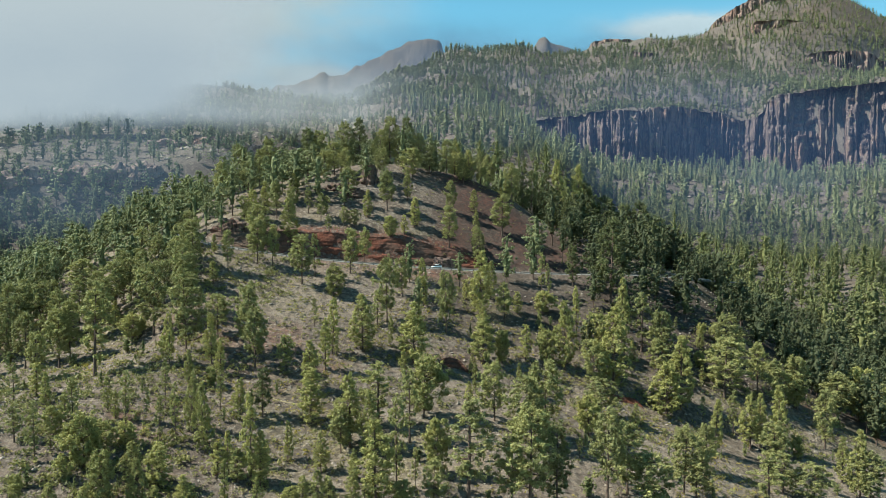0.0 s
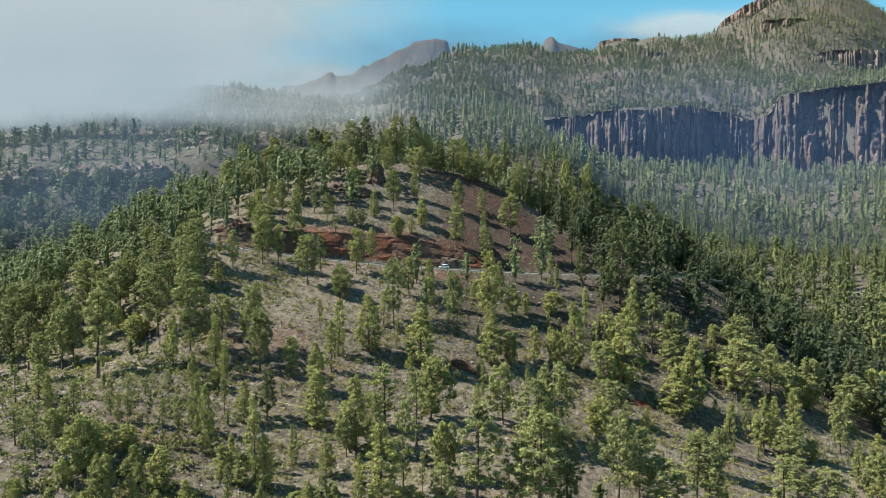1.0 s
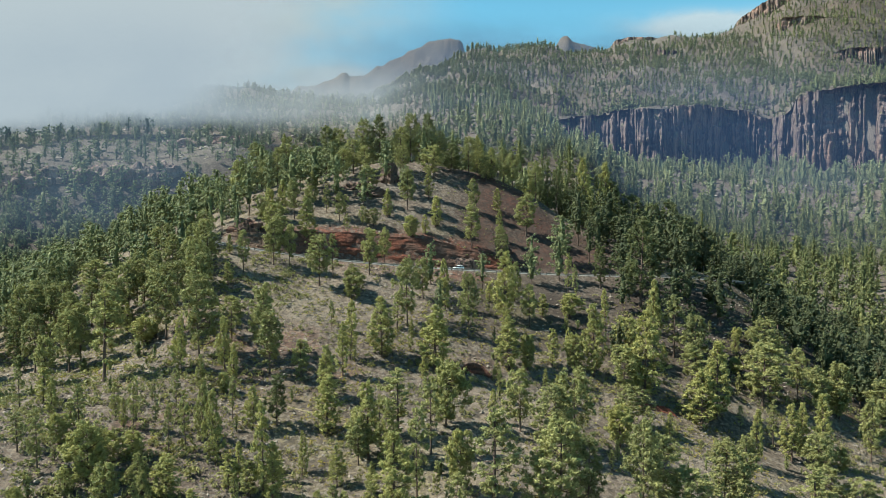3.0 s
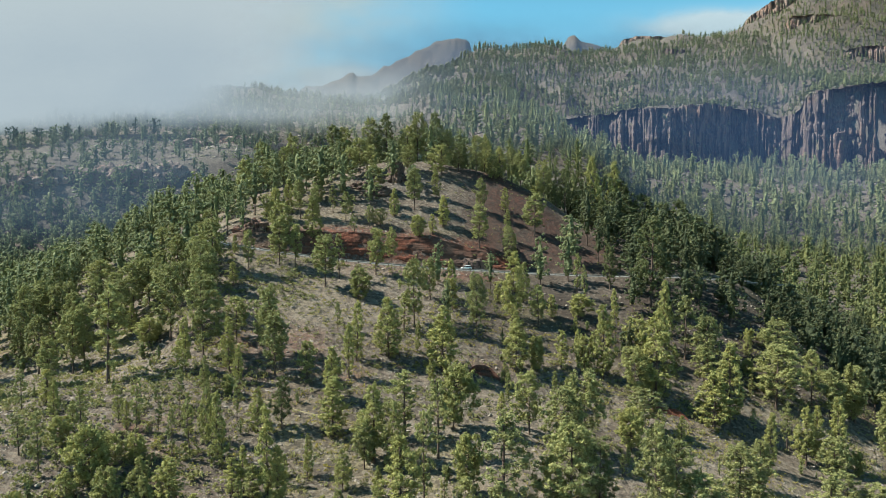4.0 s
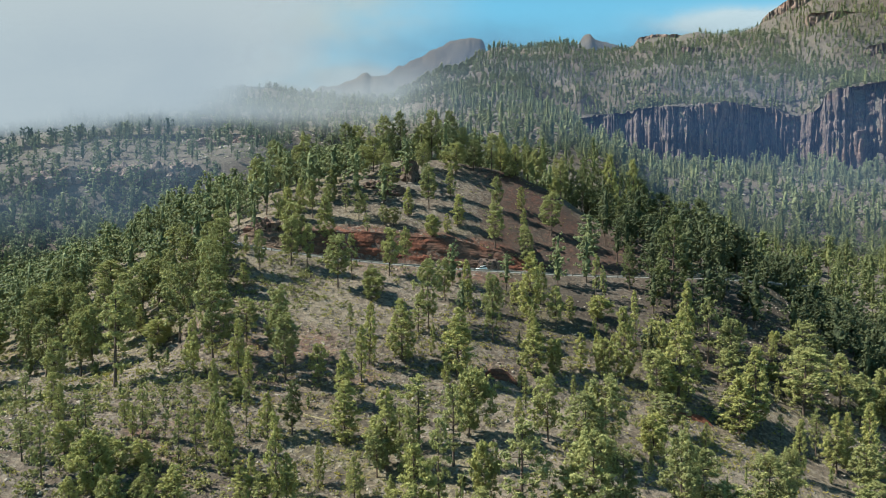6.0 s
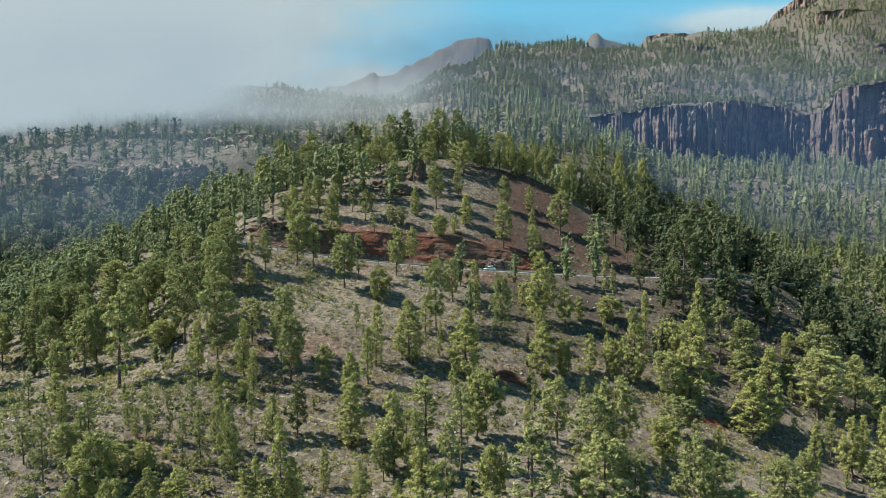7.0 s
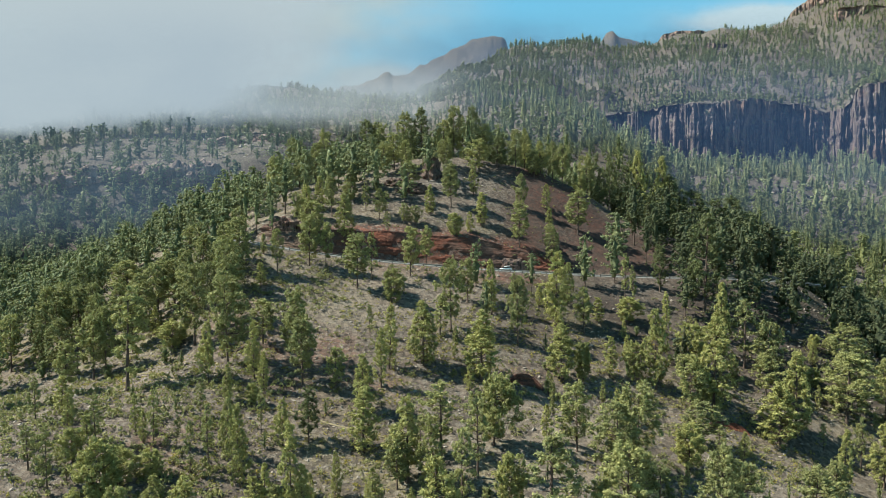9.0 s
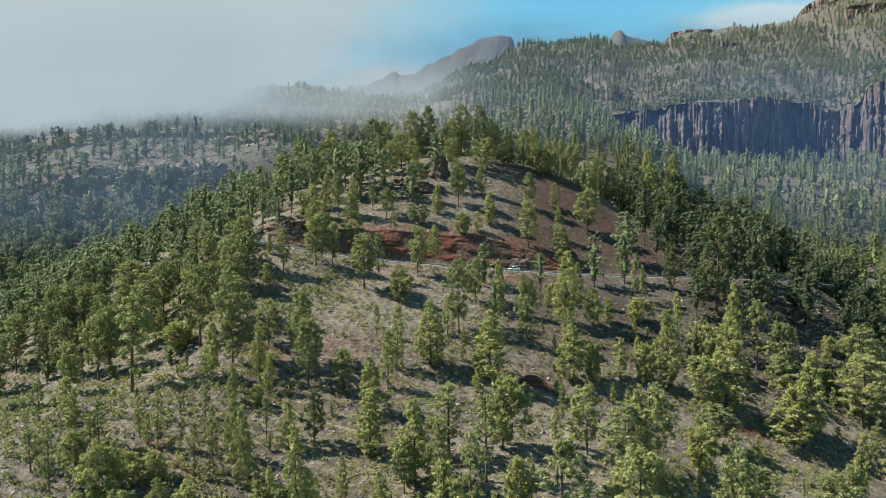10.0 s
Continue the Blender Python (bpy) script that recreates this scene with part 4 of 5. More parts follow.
def woods(name, places, heights_of, forms, detail, swell, blades, gen, label, needles, patterns=8, stems=True, heart=(0.7, 5, 6)):
    """Trees that nobody could count, as one mesh: each a pine of one of the patterns, turned and sized its own way."""
    base = np.column_stack([places, ground_at(places[:, 0], places[:, 1])])
    kind = gen.integers(patterns, size=len(places))
    turn, girth = gen.uniform(0, 6.283, len(places)), gen.uniform(0.8, 1.25, len(places))
    vs, fs, total = [], [], 0
    for k in range(patterns):
        form = forms[k % len(forms)]
        tall = MASTER_HEIGHT[form]
        _, centres, radii = crown_plan(form, tall, gen, detail, swell)
        v, f, _ = clumps(centres, radii, blades, radii * 0.45, gen, 0.36, 0.60)
        v = v / tall
        body, sides = crown_heart(form, *heart, gen)
        f = np.concatenate([f, sides + len(v)])
        v = np.concatenate([v, body])
        pick = np.flatnonzero(kind == k)
        c, s = np.cos(turn[pick])[:, None] * girth[pick][:, None], np.sin(turn[pick])[:, None] * girth[pick][:, None]
        x, y, z = v[None, :, 0] * c - v[None, :, 1] * s, v[None, :, 0] * s + v[None, :, 1] * c, np.repeat(v[None, :, 2], len(pick), 0)
        made = np.stack([x, y, z], -1) * heights_of[pick][:, None, None] + base[pick][:, None]
        vs.append(made.reshape(-1, 3))
        fs.append((total + np.arange(len(pick))[:, None, None] * len(v) + f[None]).reshape(-1, 3))
        total += len(pick) * len(v)
    crown = new(name, triangles(name, np.concatenate(vs), np.concatenate(fs), needles))
    tagged(crown, label, "woods", kind="stuff")
    if not stems:
        return crown
    # trunks: three-sided spikes
    n = len(places)
    a = np.arange(3) * 2.0944
    ring = np.stack([np.cos(a), np.sin(a), 0 * a], -1)[None] * (heights_of * 0.014 + 0.06)[:, None, None]
    foot = base[:, None] + ring - np.array([0, 0, 0.6])
    tip = base + np.column_stack([0 * heights_of, 0 * heights_of, heights_of * 0.9])
    v = np.concatenate([foot, tip[:, None]], 1).reshape(-1, 3)
    k = (np.arange(n) * 4)[:, None]
    f = np.concatenate([k + np.array([[0, 1, 3]]), k + np.array([[1, 2, 3]]), k + np.array([[2, 0, 3]])])
    trunks = new(name + "_trunks", triangles(name + "_trunks", v, f, BARK))
    trunks.parent = crown
    tagged(trunks, kind="stuff")
    return crown


def scatter(count, x_range, y_range, wanted, gen, fan=False):
    """Random places thinned by a density from 0 to 1. fan: x is a direction, x / y."""
    x, y = gen.uniform(*x_range, count), np.sqrt(gen.uniform(y_range[0]**2, y_range[1]**2, count)) if fan else gen.uniform(*y_range, count)
    if fan:
        x = x * y
    keep = gen.random(count) < wanted(x, y)
    return np.column_stack([x, y])[keep]


# single pines that stand out, form by form: x, y, height, width of the crown
STANDS = []
STANDS.append(("tall", (
    (-73.8, 283.6, 19.7, 6.2), (-67.3, 300.7, 14.8, 6.5), (-66, 318, 18.1, 6.3), (-49.1, 264.6, 14.9, 4.8), (-43.4, 261.6, 13.7, 4.7), (-59.8, 258.4, 11.4, 3.9),
    (-12.5, 318, 17.3, 6.7), (4.8, 318, 17.3, 7.2), (17.2, 309.5, 16.6, 6.5), (-8, 276.1, 16.2, 5.8), (-32.5, 263.5, 11, 3.9), (-23.8, 261.1, 7.8, 3),
    (-19.6, 238.1, 15.7, 5.5), (-15.4, 250, 13.2, 4.1), (-34.3, 225.5, 16.5, 7.1), (-45.2, 233.6, 14.6, 4.3), (-50.2, 233.3, 15.5, 5.9), (-57.9, 225.3, 13.7, 3.8),
    (17.5, 284.9, 13.8, 4.6), (15.9, 263.8, 16.3, 6.9), (38.2, 280.9, 16.7, 8.7), (52.4, 318, 16.5, 5.2), (56.3, 318, 21.5, 5.7), (62.9, 318, 23.6, 6.8),
)))
STANDS.append(("tall", (
    (68.1, 318, 19.6, 7.8), (26.4, 260.7, 15.3, 5.1), (31.5, 220.9, 13.6, 4.4), (111, 211.7, 16.2, 5.9), (113.7, 206.2, 15.9, 7.1), (42.7, 138.3, 21, 7),
    (-31.7, 176.8, 10.6, 4), (-93.3, 192.5, 17.9, 5), (-106.3, 194, 16.1, 6.2), (-121.4, 215.5, 17.7, 4.9), (-118.1, 217.5, 16.1, 6.9), (-64.7, 200.5, 22.9, 7.7),
    (-52.9, 192, 11.7, 6.3), (-97.1, 258, 14, 5.8), (-88.6, 247.8, 14.5, 4.7), (-74.5, 239.8, 13.5, 6.1),
)))
STANDS.append(("old", (
    (-74.7, 318, 23.2, 8.4), (-62.2, 318, 22.1, 8.9), (-53.6, 250.1, 13.1, 8.7), (-39.6, 318, 20.4, 8.8), (-31.5, 304.9, 14.6, 8.4), (-35.1, 300.1, 13.2, 8.3),
    (-26.3, 301.3, 12.8, 6.9), (-27.7, 318, 22.1, 7.7), (-7.9, 318, 23.4, 8.2), (-10.4, 301.5, 12.1, 7.3), (2.2, 301.7, 13.6, 9.3), (-23.7, 285.8, 11.5, 8.4),
    (-19.9, 261.4, 7, 5.5), (36.2, 311.5, 15.8, 8.1), (33, 318, 17, 5.7), (47.3, 318, 18.7, 8.3), (81.1, 318, 27.1, 11.6), (98.3, 318, 23.6, 11.8),
    (-6.2, 211.3, 20.4, 7.7), (-1.7, 228, 13.1, 6), (12, 209.6, 19.5, 6.6), (-42.5, 185.5, 18.4, 7.7), (-39.6, 177.7, 15.8, 7.7), (54.4, 196.4, 15, 8.6),
)))
STANDS.append(("old", (
    (81.5, 215.1, 17.2, 9.5), (78.3, 209.6, 11.5, 7.5), (105.1, 221.4, 16.8, 9.3), (97.9, 206.1, 18.8, 12.6), (123.1, 210.2, 17.1, 8.9), (140.7, 218, 15.9, 11.2),
    (158.6, 224.7, 16.4, 11.4), (74.7, 163.6, 12.1, 6.2), (97.9, 174.4, 13.6, 8.6), (123.1, 194.3, 17.6, 7.7), (118.3, 165.5, 13.9, 8.7), (93.4, 161.8, 10.6, 6.5),
    (99.8, 159.1, 10.5, 8.2), (63.4, 148.9, 16.3, 8.6), (65.8, 147.6, 11, 6.6), (48.7, 143.8, 16.4, 8.9), (51.8, 138.7, 13.2, 9.3), (52.4, 182.4, 10.4, 9.1),
    (21.8, 166.3, 14.9, 7.3), (33.9, 162.4, 19.5, 10.1), (28, 156.5, 16.2, 8.4), (24.8, 130.9, 21.5, 12.2), (21.2, 132.1, 13.9, 6.8), (-14.7, 147.7, 10.1, 5.8),
)))
STANDS.append(("old", (
    (5.4, 130.8, 9.5, 4.8), (-95.4, 190.4, 16.6, 8.5), (-107.9, 235.8, 12.7, 10.5), (-87.9, 222.8, 13.9, 9.8), (-71.5, 195.1, 20.9, 9), (-58.8, 183, 21.7, 9),
)))
STANDS.append(("young", (
    (-54.4, 270.2, 12.6, 4.9), (-44.8, 279.3, 12.3, 5), (-57.5, 261.4, 12.6, 6.1), (-42.5, 252.1, 15.3, 6.7), (-4.1, 318, 19.4, 4.6), (-15.3, 269.7, 10.9, 3.9),
    (21.4, 318, 18.2, 5.7), (27.4, 312.1, 13.3, 5.6), (43.4, 308.6, 8.7, 6), (69.3, 318, 32.5, 6.8), (78.5, 318, 33.9, 5.8), (23.4, 222.8, 21.6, 7.8),
    (28.3, 233.9, 13.5, 4.3), (-12.4, 192.3, 16.6, 7.5), (-24.6, 170.6, 13.2, 5), (1.8, 190.9, 18, 8.7), (22.2, 198, 15.3, 7.4), (47.4, 202.6, 21.3, 6.6),
    (60.8, 198.4, 25.1, 10.1), (69.9, 220.9, 21.8, 5), (80.6, 196.5, 22.1, 8.2), (74.9, 192.3, 15.6, 8.7), (82.3, 176.4, 14.8, 4), (96.4, 185.5, 15.7, 5.7),
)))
STANDS.append(("young", (
    (100.7, 188.6, 15.8, 4), (105, 186.2, 20.1, 5.4), (117.1, 175.8, 12.6, 3.6), (117, 167.6, 18.7, 5.3), (-12.8, 149.8, 16.9, 6.6), (-6.2, 129.9, 17.3, 6.9),
    (-8.2, 147.4, 14.5, 4.5), (-18.2, 140.3, 8.8, 3.3), (-22.6, 157.6, 13.6, 6.4), (-25.8, 144, 8.9, 2.3), (-38.8, 156.7, 10.2, 3.6), (-29.9, 134.5, 11.8, 4.2),
    (-20.6, 129.3, 6, 3.4), (-17.7, 128.4, 7.8, 3.3), (-15.3, 128.2, 6.7, 3.3), (-10.6, 128.7, 7.9, 3.3), (-66.4, 128.5, 5.8, 3.1), (-53.9, 130.8, 8.4, 4),
    (-48.4, 150.9, 13.6, 2.8), (-43.4, 143.6, 15.6, 2.6), (-38.7, 136, 7.3, 3.8), (-48.7, 130.2, 9.3, 5), (-51.1, 124.6, 8.9, 3.2), (-42.7, 126.2, 6, 3.4),
)))
STANDS.append(("young", (
    (-65.8, 121.6, 4.4, 3), (-59.6, 121.4, 4.7, 2.9), (-47.4, 123.4, 5, 3.6), (-29.1, 127.8, 6.6, 2.2), (-50.6, 177.1, 13.5, 3.4), (-47.5, 173.5, 9, 3),
    (-60.9, 175.6, 13.8, 3.8), (-53.6, 167.7, 8.7, 2.4),
)))
STANDS.append(("dark", (
    (-44.6, 318, 22.7, 9.8), (-21.4, 318, 23.1, 9.3), (-0.3, 318, 23.9, 8.2), (9.6, 308.7, 13.1, 8), (24.5, 307.4, 11.1, 6), (68.4, 301.1, 15.9, 7.5),
    (61, 294.8, 16.8, 5.8), (90.4, 318, 24, 13.3), (106.2, 318, 28.9, 11.8), (114.1, 318, 26.3, 11.9), (71.5, 240.4, 30.9, 13.5), (59.9, 248.7, 16, 6.3),
    (30.9, 134, 18.2, 7), (-34.1, 159.2, 11.9, 5.1), (-118.3, 228.5, 19.6, 8.8), (-115.2, 200.6, 13, 5),
)))
STANDS.append(("column", (
    (0.2, 285.7, 12.7, 3.2), (-1.1, 263.3, 7.5, 2.6), (2.6, 269.1, 11.8, 3.9), (27.5, 289.9, 10.1, 3.3), (26.8, 272.4, 12.4, 3.1), (5.3, 223.2, 16.6, 3.3),
    (-20.7, 188.1, 16.1, 3.5), (-21.7, 180.4, 14.3, 3.1), (-5, 197.9, 8.6, 1.7), (36.4, 227, 7.7, 3), (23.5, 215.1, 9.8, 2.9), (35.6, 203.6, 11.1, 3.1),
    (43, 221.2, 5.9, 1.7), (56, 225.2, 14.1, 2.7), (-31.5, 134.2, 19.8, 3), (-36.6, 136.6, 9.6, 2), (-34.4, 134.6, 7.5, 3), (-29.6, 140.5, 6.9, 1.5),
    (-35.5, 128.1, 9.2, 1.7), (-8.3, 128, 5, 3.1), (-81.7, 153.9, 7.7, 2.4), (-65.2, 151.5, 6.6, 1.4), (-86, 205.4, 8.7, 2.6), (-60.6, 217.6, 7.4, 3),
)))
STANDS.append(("column", (
    (-88.1, 163.1, 8.1, 2.8), (-75, 148.8, 6.9, 2), (-68.3, 155, 7.8, 1.7),
)))
STANDS.append(("sparse", (
    (-38, 270.1, 10.4, 2.7), (-30.7, 266.6, 8.6, 3.1), (-28.5, 255.5, 7.6, 2.5), (-30.8, 232.1, 14.7, 3.5), (47.1, 241, 15.3, 2.8), (49, 238.3, 13.2, 2.4),
    (-27.2, 201.6, 8.8, 2), (-9.1, 207.9, 9.8, 5.5), (75.9, 218.9, 19.7, 6.1), (94.4, 192.1, 12.9, 2.9), (85.5, 152.6, 13.5, 7.1), (12.3, 131.2, 22.4, 8),
    (0.6, 152.1, 17.3, 4.6), (-6.7, 157.3, 15.8, 6.3), (-10.9, 156.3, 9.6, 2.5), (-2.1, 133.9, 20.1, 3.4), (1.7, 136.3, 8.5, 1.5), (-90.2, 157.1, 9.8, 2.7),
    (-73.1, 148.5, 10.3, 2.8), (-81.1, 139.7, 8.2, 3.1), (-74, 133.6, 12.5, 2.9), (-72.4, 136.9, 6.7, 1.9), (-62.7, 150.5, 11.8, 2.2), (-58.5, 151.5, 7.3, 1.4),
)))
STANDS.append(("sparse", (
    (-53, 144.1, 10.6, 1.9), (-50.4, 146.8, 12.8, 2.2), (-57.4, 161.6, 8.5, 2), (-44.1, 159.6, 10.3, 1.7), (-79.3, 174.7, 24.2, 7.4), (-102.5, 195.7, 13.9, 2.6),
)))
STANDS.append(("round", (
    (-6.5, 259.8, 8, 5.9), (-23.6, 220.6, 9.4, 6.2), (45.5, 229.8, 7.8, 7.3), (27.9, 200.1, 10.1, 5.1), (42.1, 203.7, 10.6, 5.2), (59.6, 213.3, 13.1, 7.4),
    (157.5, 232.4, 18.8, 9.3), (122.4, 210.5, 10.3, 6.1), (110.7, 186.4, 6.5, 4.4), (46.2, 168.6, 10.4, 6.4), (4.1, 163.7, 15, 8.5), (-0.9, 130.2, 4.9, 4.5),
    (6.6, 139.9, 12.5, 5), (-23, 128.4, 4, 3.6), (-64.1, 132.7, 11.2, 7.2), (-63.7, 138.2, 6.8, 5.3), (-56.9, 123.5, 10.3, 5.6), (-59.2, 141.2, 5.6, 4.5),
    (-71.4, 120.9, 5.7, 2.7), (-77.7, 196.3, 7.5, 6.6),
)))

# ---- planting ----
gen = np.random.default_rng(11)
placed = []
for form, rows in STANDS:
    for x, y, h, wide in rows:
        plant(form, x, y, h, gen, wide)
        placed.append((x, y))
placed = np.array(placed)


def hill_density(x, y):
    """How thickly pines stand on the hill, from 0 to 1."""
    over = y - road_y(x)
    d = np.where(over < 0, 0.10, 0.16)
    d = np.where((x > 0) & (x < 50) & (over > 0) & (y < 314), 0.0, d)
    d = np.where((x > -64) & (x < -4) & (over < 0) & (y > 172), 0.0, d)
    d = np.where((x < -38) & (over > 9) & (y < 312), 0.5, d)
    d = np.where((y > 316) & (y <= 352), 0.75, d)
    d = np.where((x < -64) & (y > 204 + 0.25 * (x + 64)), 1.0, d)
    d = np.where((x < -62) & (y > 342), 0.3, d)
    d = np.where((x > 58) & (y > 236), 0.9, d)
    d = np.where((x > 92) & (y > 205), 0.9, d)
    d = np.where((x > 5) & (x < 17) & (y > 200) & (over < 0), 0, d)
    d = np.where((y > 352) & (np.abs(x) < 75), 0, d)
    scree = (np.abs(x - 112 - 0.9 * (250 - y)) < 5) & (y > 225) & (y < 262)
    return np.where(((np.abs(over) < 6.5) & (x > -95) & (x < 140)) | scree, 0, d)


def spaced(places, taken, gap):
    """Drop places that crowd one another or those already taken."""
    kept, cells = [], {}

    def near(x, y):
        i, j = int(x // gap), int(y // gap)
        return any((x - a)**2 + (y - b)**2 < gap * gap for di in (-1, 0, 1) for dj in (-1, 0, 1) for a, b in cells.get((i + di, j + dj), ()))

    for a, b in taken:
        cells.setdefault((int(a // gap), int(b // gap)), []).append((a, b))
    for x, y in places:
        if not near(x, y):
            kept.append((x, y))
            cells.setdefault((int(x // gap), int(y // gap)), []).append((x, y))
    return np.array(kept)


fill = spaced(scatter(900, (-125, 130), (118, 236), hill_density, gen), placed, 5.0)[:70]
for x, y in fill:
    if x < -66 and y > 165:
        plant(gen.choice(["tall", "old"]), x, y, gen.uniform(12, 17), gen)
    else:
        plant(gen.choice(["young", "column", "sparse", "round"]), x, y, gen.uniform(4, 8.5), gen)
placed = np.concatenate([placed, fill])

saplings = spaced(scatter(3000, (-135, 140), (116, 232), lambda x, y: 0.5 * np.minimum(hill_density(x, y), 0.3) * np.where(y < 190, 1.8, 1), gen), placed, 3.4)[:150]
woods("young_pines", saplings, gen.uniform(1.8, 5.0, len(saplings)), ("young", "column", "round"), 0.45, 1.3, 8, gen, "small young pines and seedlings on the slope", SAPLINGS)
placed = np.concatenate([placed, saplings])
flank = spaced(scatter(13000, (-300, 260), (205, 400), hill_density, gen), placed, 7.4)
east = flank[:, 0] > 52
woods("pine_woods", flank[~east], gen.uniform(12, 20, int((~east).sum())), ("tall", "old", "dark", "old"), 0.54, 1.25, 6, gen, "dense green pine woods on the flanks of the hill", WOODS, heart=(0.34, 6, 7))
woods("old_pine_woods", flank[east], gen.uniform(12, 22, int(east.sum())), ("tall", "old", "dark"), 0.52, 1.28, 5, gen, "dense pine woods on the far flank of the hill, shade put into the needle colour", SHADED_WOODS, heart=(0.42, 6, 7))


def far_density(x, y):
    u = x / y
    thick = 0.42 + 0.55 * bumps(x, y, 120, 51) + 0.25 * bumps(x, y, 30, 52)
    thick = thick + np.clip((u - 0.02) / 0.12, 0, 1) * np.clip((1300 - y) / 100, 0, 1) * 0.4
    thick = thick - 0.10 * np.clip((0.02 - u) / 0.1, 0, 1) * np.clip((900 - y) / 200, 0, 1)
    face = np.abs(y - cliff_line(np.clip(u, 0.1, 1.2)) + 5) < 26
    return np.where(face & (u > 0.14), 0, thick)


mid = scatter(8500, (-0.72, 0.06), (395, 720), far_density, gen, True)
open_slope = spaced(mid, [], 9.5)
woods("mountain_woods", open_slope, gen.uniform(6, 14, len(open_slope)), ("old", "tall", "round", "old"), 0.30, 1.8, 4, gen, "scattered pines on the open rocky mountain side", FAR_WOODS, heart=(0.4, 5, 6))


def valley_density(x, y):
    return np.where(land(x, y) > hill(x, y) + 4, np.clip(0.6 + 1.3 * bumps(x, y, 60, 55) + 0.6 * bumps(x, y, 18, 56), 0.05, 1), 0)


valley = spaced(scatter(5000, (0.06, 0.75), (330, 720), valley_density, gen, True), placed, 14.0)
woods("valley_woods", valley, (11 + 21 * gen.random(len(valley)) ** 0.9), ("tall", "young", "dark", "young"), 0.52, 1.35, 6, gen, "tall sunlit pine woods rising out of the valley", VALLEY, heart=(0.42, 6, 7))
under = spaced(scatter(5000, (0.06, 0.75), (330, 720), valley_density, gen, True), valley, 7.5)
woods("valley_thicket", under, gen.uniform(5, 12, len(under)), ("round", "young", "old"), 0.22, 1.9, 5, gen, "low young pines between the tall valley pines", WOODS, heart=(0.6, 4, 6))
ravine = spaced(scatter(2600, (-0.72, -0.12), (345, 414), lambda x, y: 0.95 + 0 * x, gen, True), placed, 4.6)
woods("ravine_woods", ravine, gen.uniform(8, 16, len(ravine)), ("old", "tall", "dark"), 0.28, 1.9, 5, gen, "dark pine woods down in the ravine", WOODS, heart=(0.5, 5, 6))
far = spaced(scatter(20000, (-0.62, 0.72), (700, 1290), far_density, gen, True), [], 20.0)
woods("mountain_woods", far, (14 + 20 * gen.random(len(far))) * np.where(far[:, 0] < 0, 0.55, 1), ("tall", "young", "dark", "young"), 0.28, 1.65, 3, gen, "tall pines over the mountain side", SUNLIT_WOODS, heart=(0.5, 6, 7))
low_far = spaced(scatter(20000, (-0.62, 0.72), (700, 1290), far_density, gen, True), far, 10.5)
woods("mountain_thicket", low_far, gen.uniform(6, 13, len(low_far)), ("round", "young", "old"), 0.12, 2.6, 2, gen, "low pines between the tall ones on the mountain side", FAR_WOODS, 6, False, (0.9, 4, 5))


def high_density(x, y):
    u = x / y
    thick = 0.64 + 0.8 * bumps(x, y, 150, 61) + 0.35 * bumps(x, y, 35, 62)
    thick = np.where((u < 0.08) & (y > 1960), 0.4 * thick, thick)
    thick = np.where((u > 0.238) & (u < 0.335) & (y > 1950), 0, thick)
    return thick + 0.05 * np.clip((u - 0.40) / 0.05, 0, 1) * np.clip((y - 1500) / 120, 0, 1)


high = spaced(scatter(70000, (-0.25, 0.70), (1300, 2300), high_density, gen, True), [], 8.5)
woods("high_woods", high, (9 + 13 * gen.random(len(high)) ** 1.2) * np.where(high[:, 1] > 1950, 0.75, 1), ("young", "tall", "young"), 0.05, 3.0, 1, gen, "pine forest on the upper slopes below the summits", SUNLIT_WOODS, 6, False, (1.0, 4, 5))


# ---- shrubs and stones ----
def shrubs(name, places, sizes, tufts, blades, material, label):
    base = np.column_stack([places, ground_at(places[:, 0], places[:, 1])])
    n = len(places)
    turn, out = gen.uniform(0, 6.283, (n, tufts)), np.sqrt(gen.uniform(0, 1, (n, tufts)))
    s = sizes[:, None]
    c = np.stack([base[:, :1] + s * out * np.cos(turn), base[:, 1:2] + s * out * np.sin(turn), base[:, 2:] + s * 0.75 * (1.1 - 0.8 * out)], -1).reshape(-1, 3)
    r = np.repeat(sizes * 0.42, tufts)
    tri = tuft_triangles(c, r, blades, r * 0.7, gen, 0.4)
    ob = new(name, sheet(name, tri.tolist(), np.arange(len(tri)).reshape(-1, 3).tolist(), material, False))
    return tagged(ob, label, "shrubs", kind="stuff")


def scrub_density(x, y):
    over = y - road_y(x)
    d = np.clip(0.3 + 1.1 * bumps(x, y, 22, 71) + 0.45 * (x < -45) * (y < 175), 0.02, 1)
    return np.where((np.abs(over) < 5) & (x > -95), 0, d)


low = scatter(16000, (-130, 140), (122, 246), scrub_density, gen)
shrubs("dry_shrubs", low, gen.uniform(0.25, 1.0, len(low)) ** 1.4 * np.where(low[:, 0] < -40, 1.7, 1.35), 5, 6, SHRUBS, "dry yellow green shrubs scattered on the slope")
gold = scatter(7000, (-120, 110), (126, 225), lambda x, y: np.clip(4 * (bumps(x, y, 26, 91) - 0.06), 0, 1), gen)
shrubs("yellow_broom", gold, gen.uniform(0.25, 0.85, len(gold)), 4, 5, YELLOW, "low yellow flowering broom in patches on the slope")
upper = scatter(1500, (-75, 75), (258, 315), scrub_density, gen)
shrubs("hill_shrubs", upper, gen.uniform(0.25, 0.9, len(upper)), 5, 7, SHRUBS, "low dry shrubs on the upper hill")
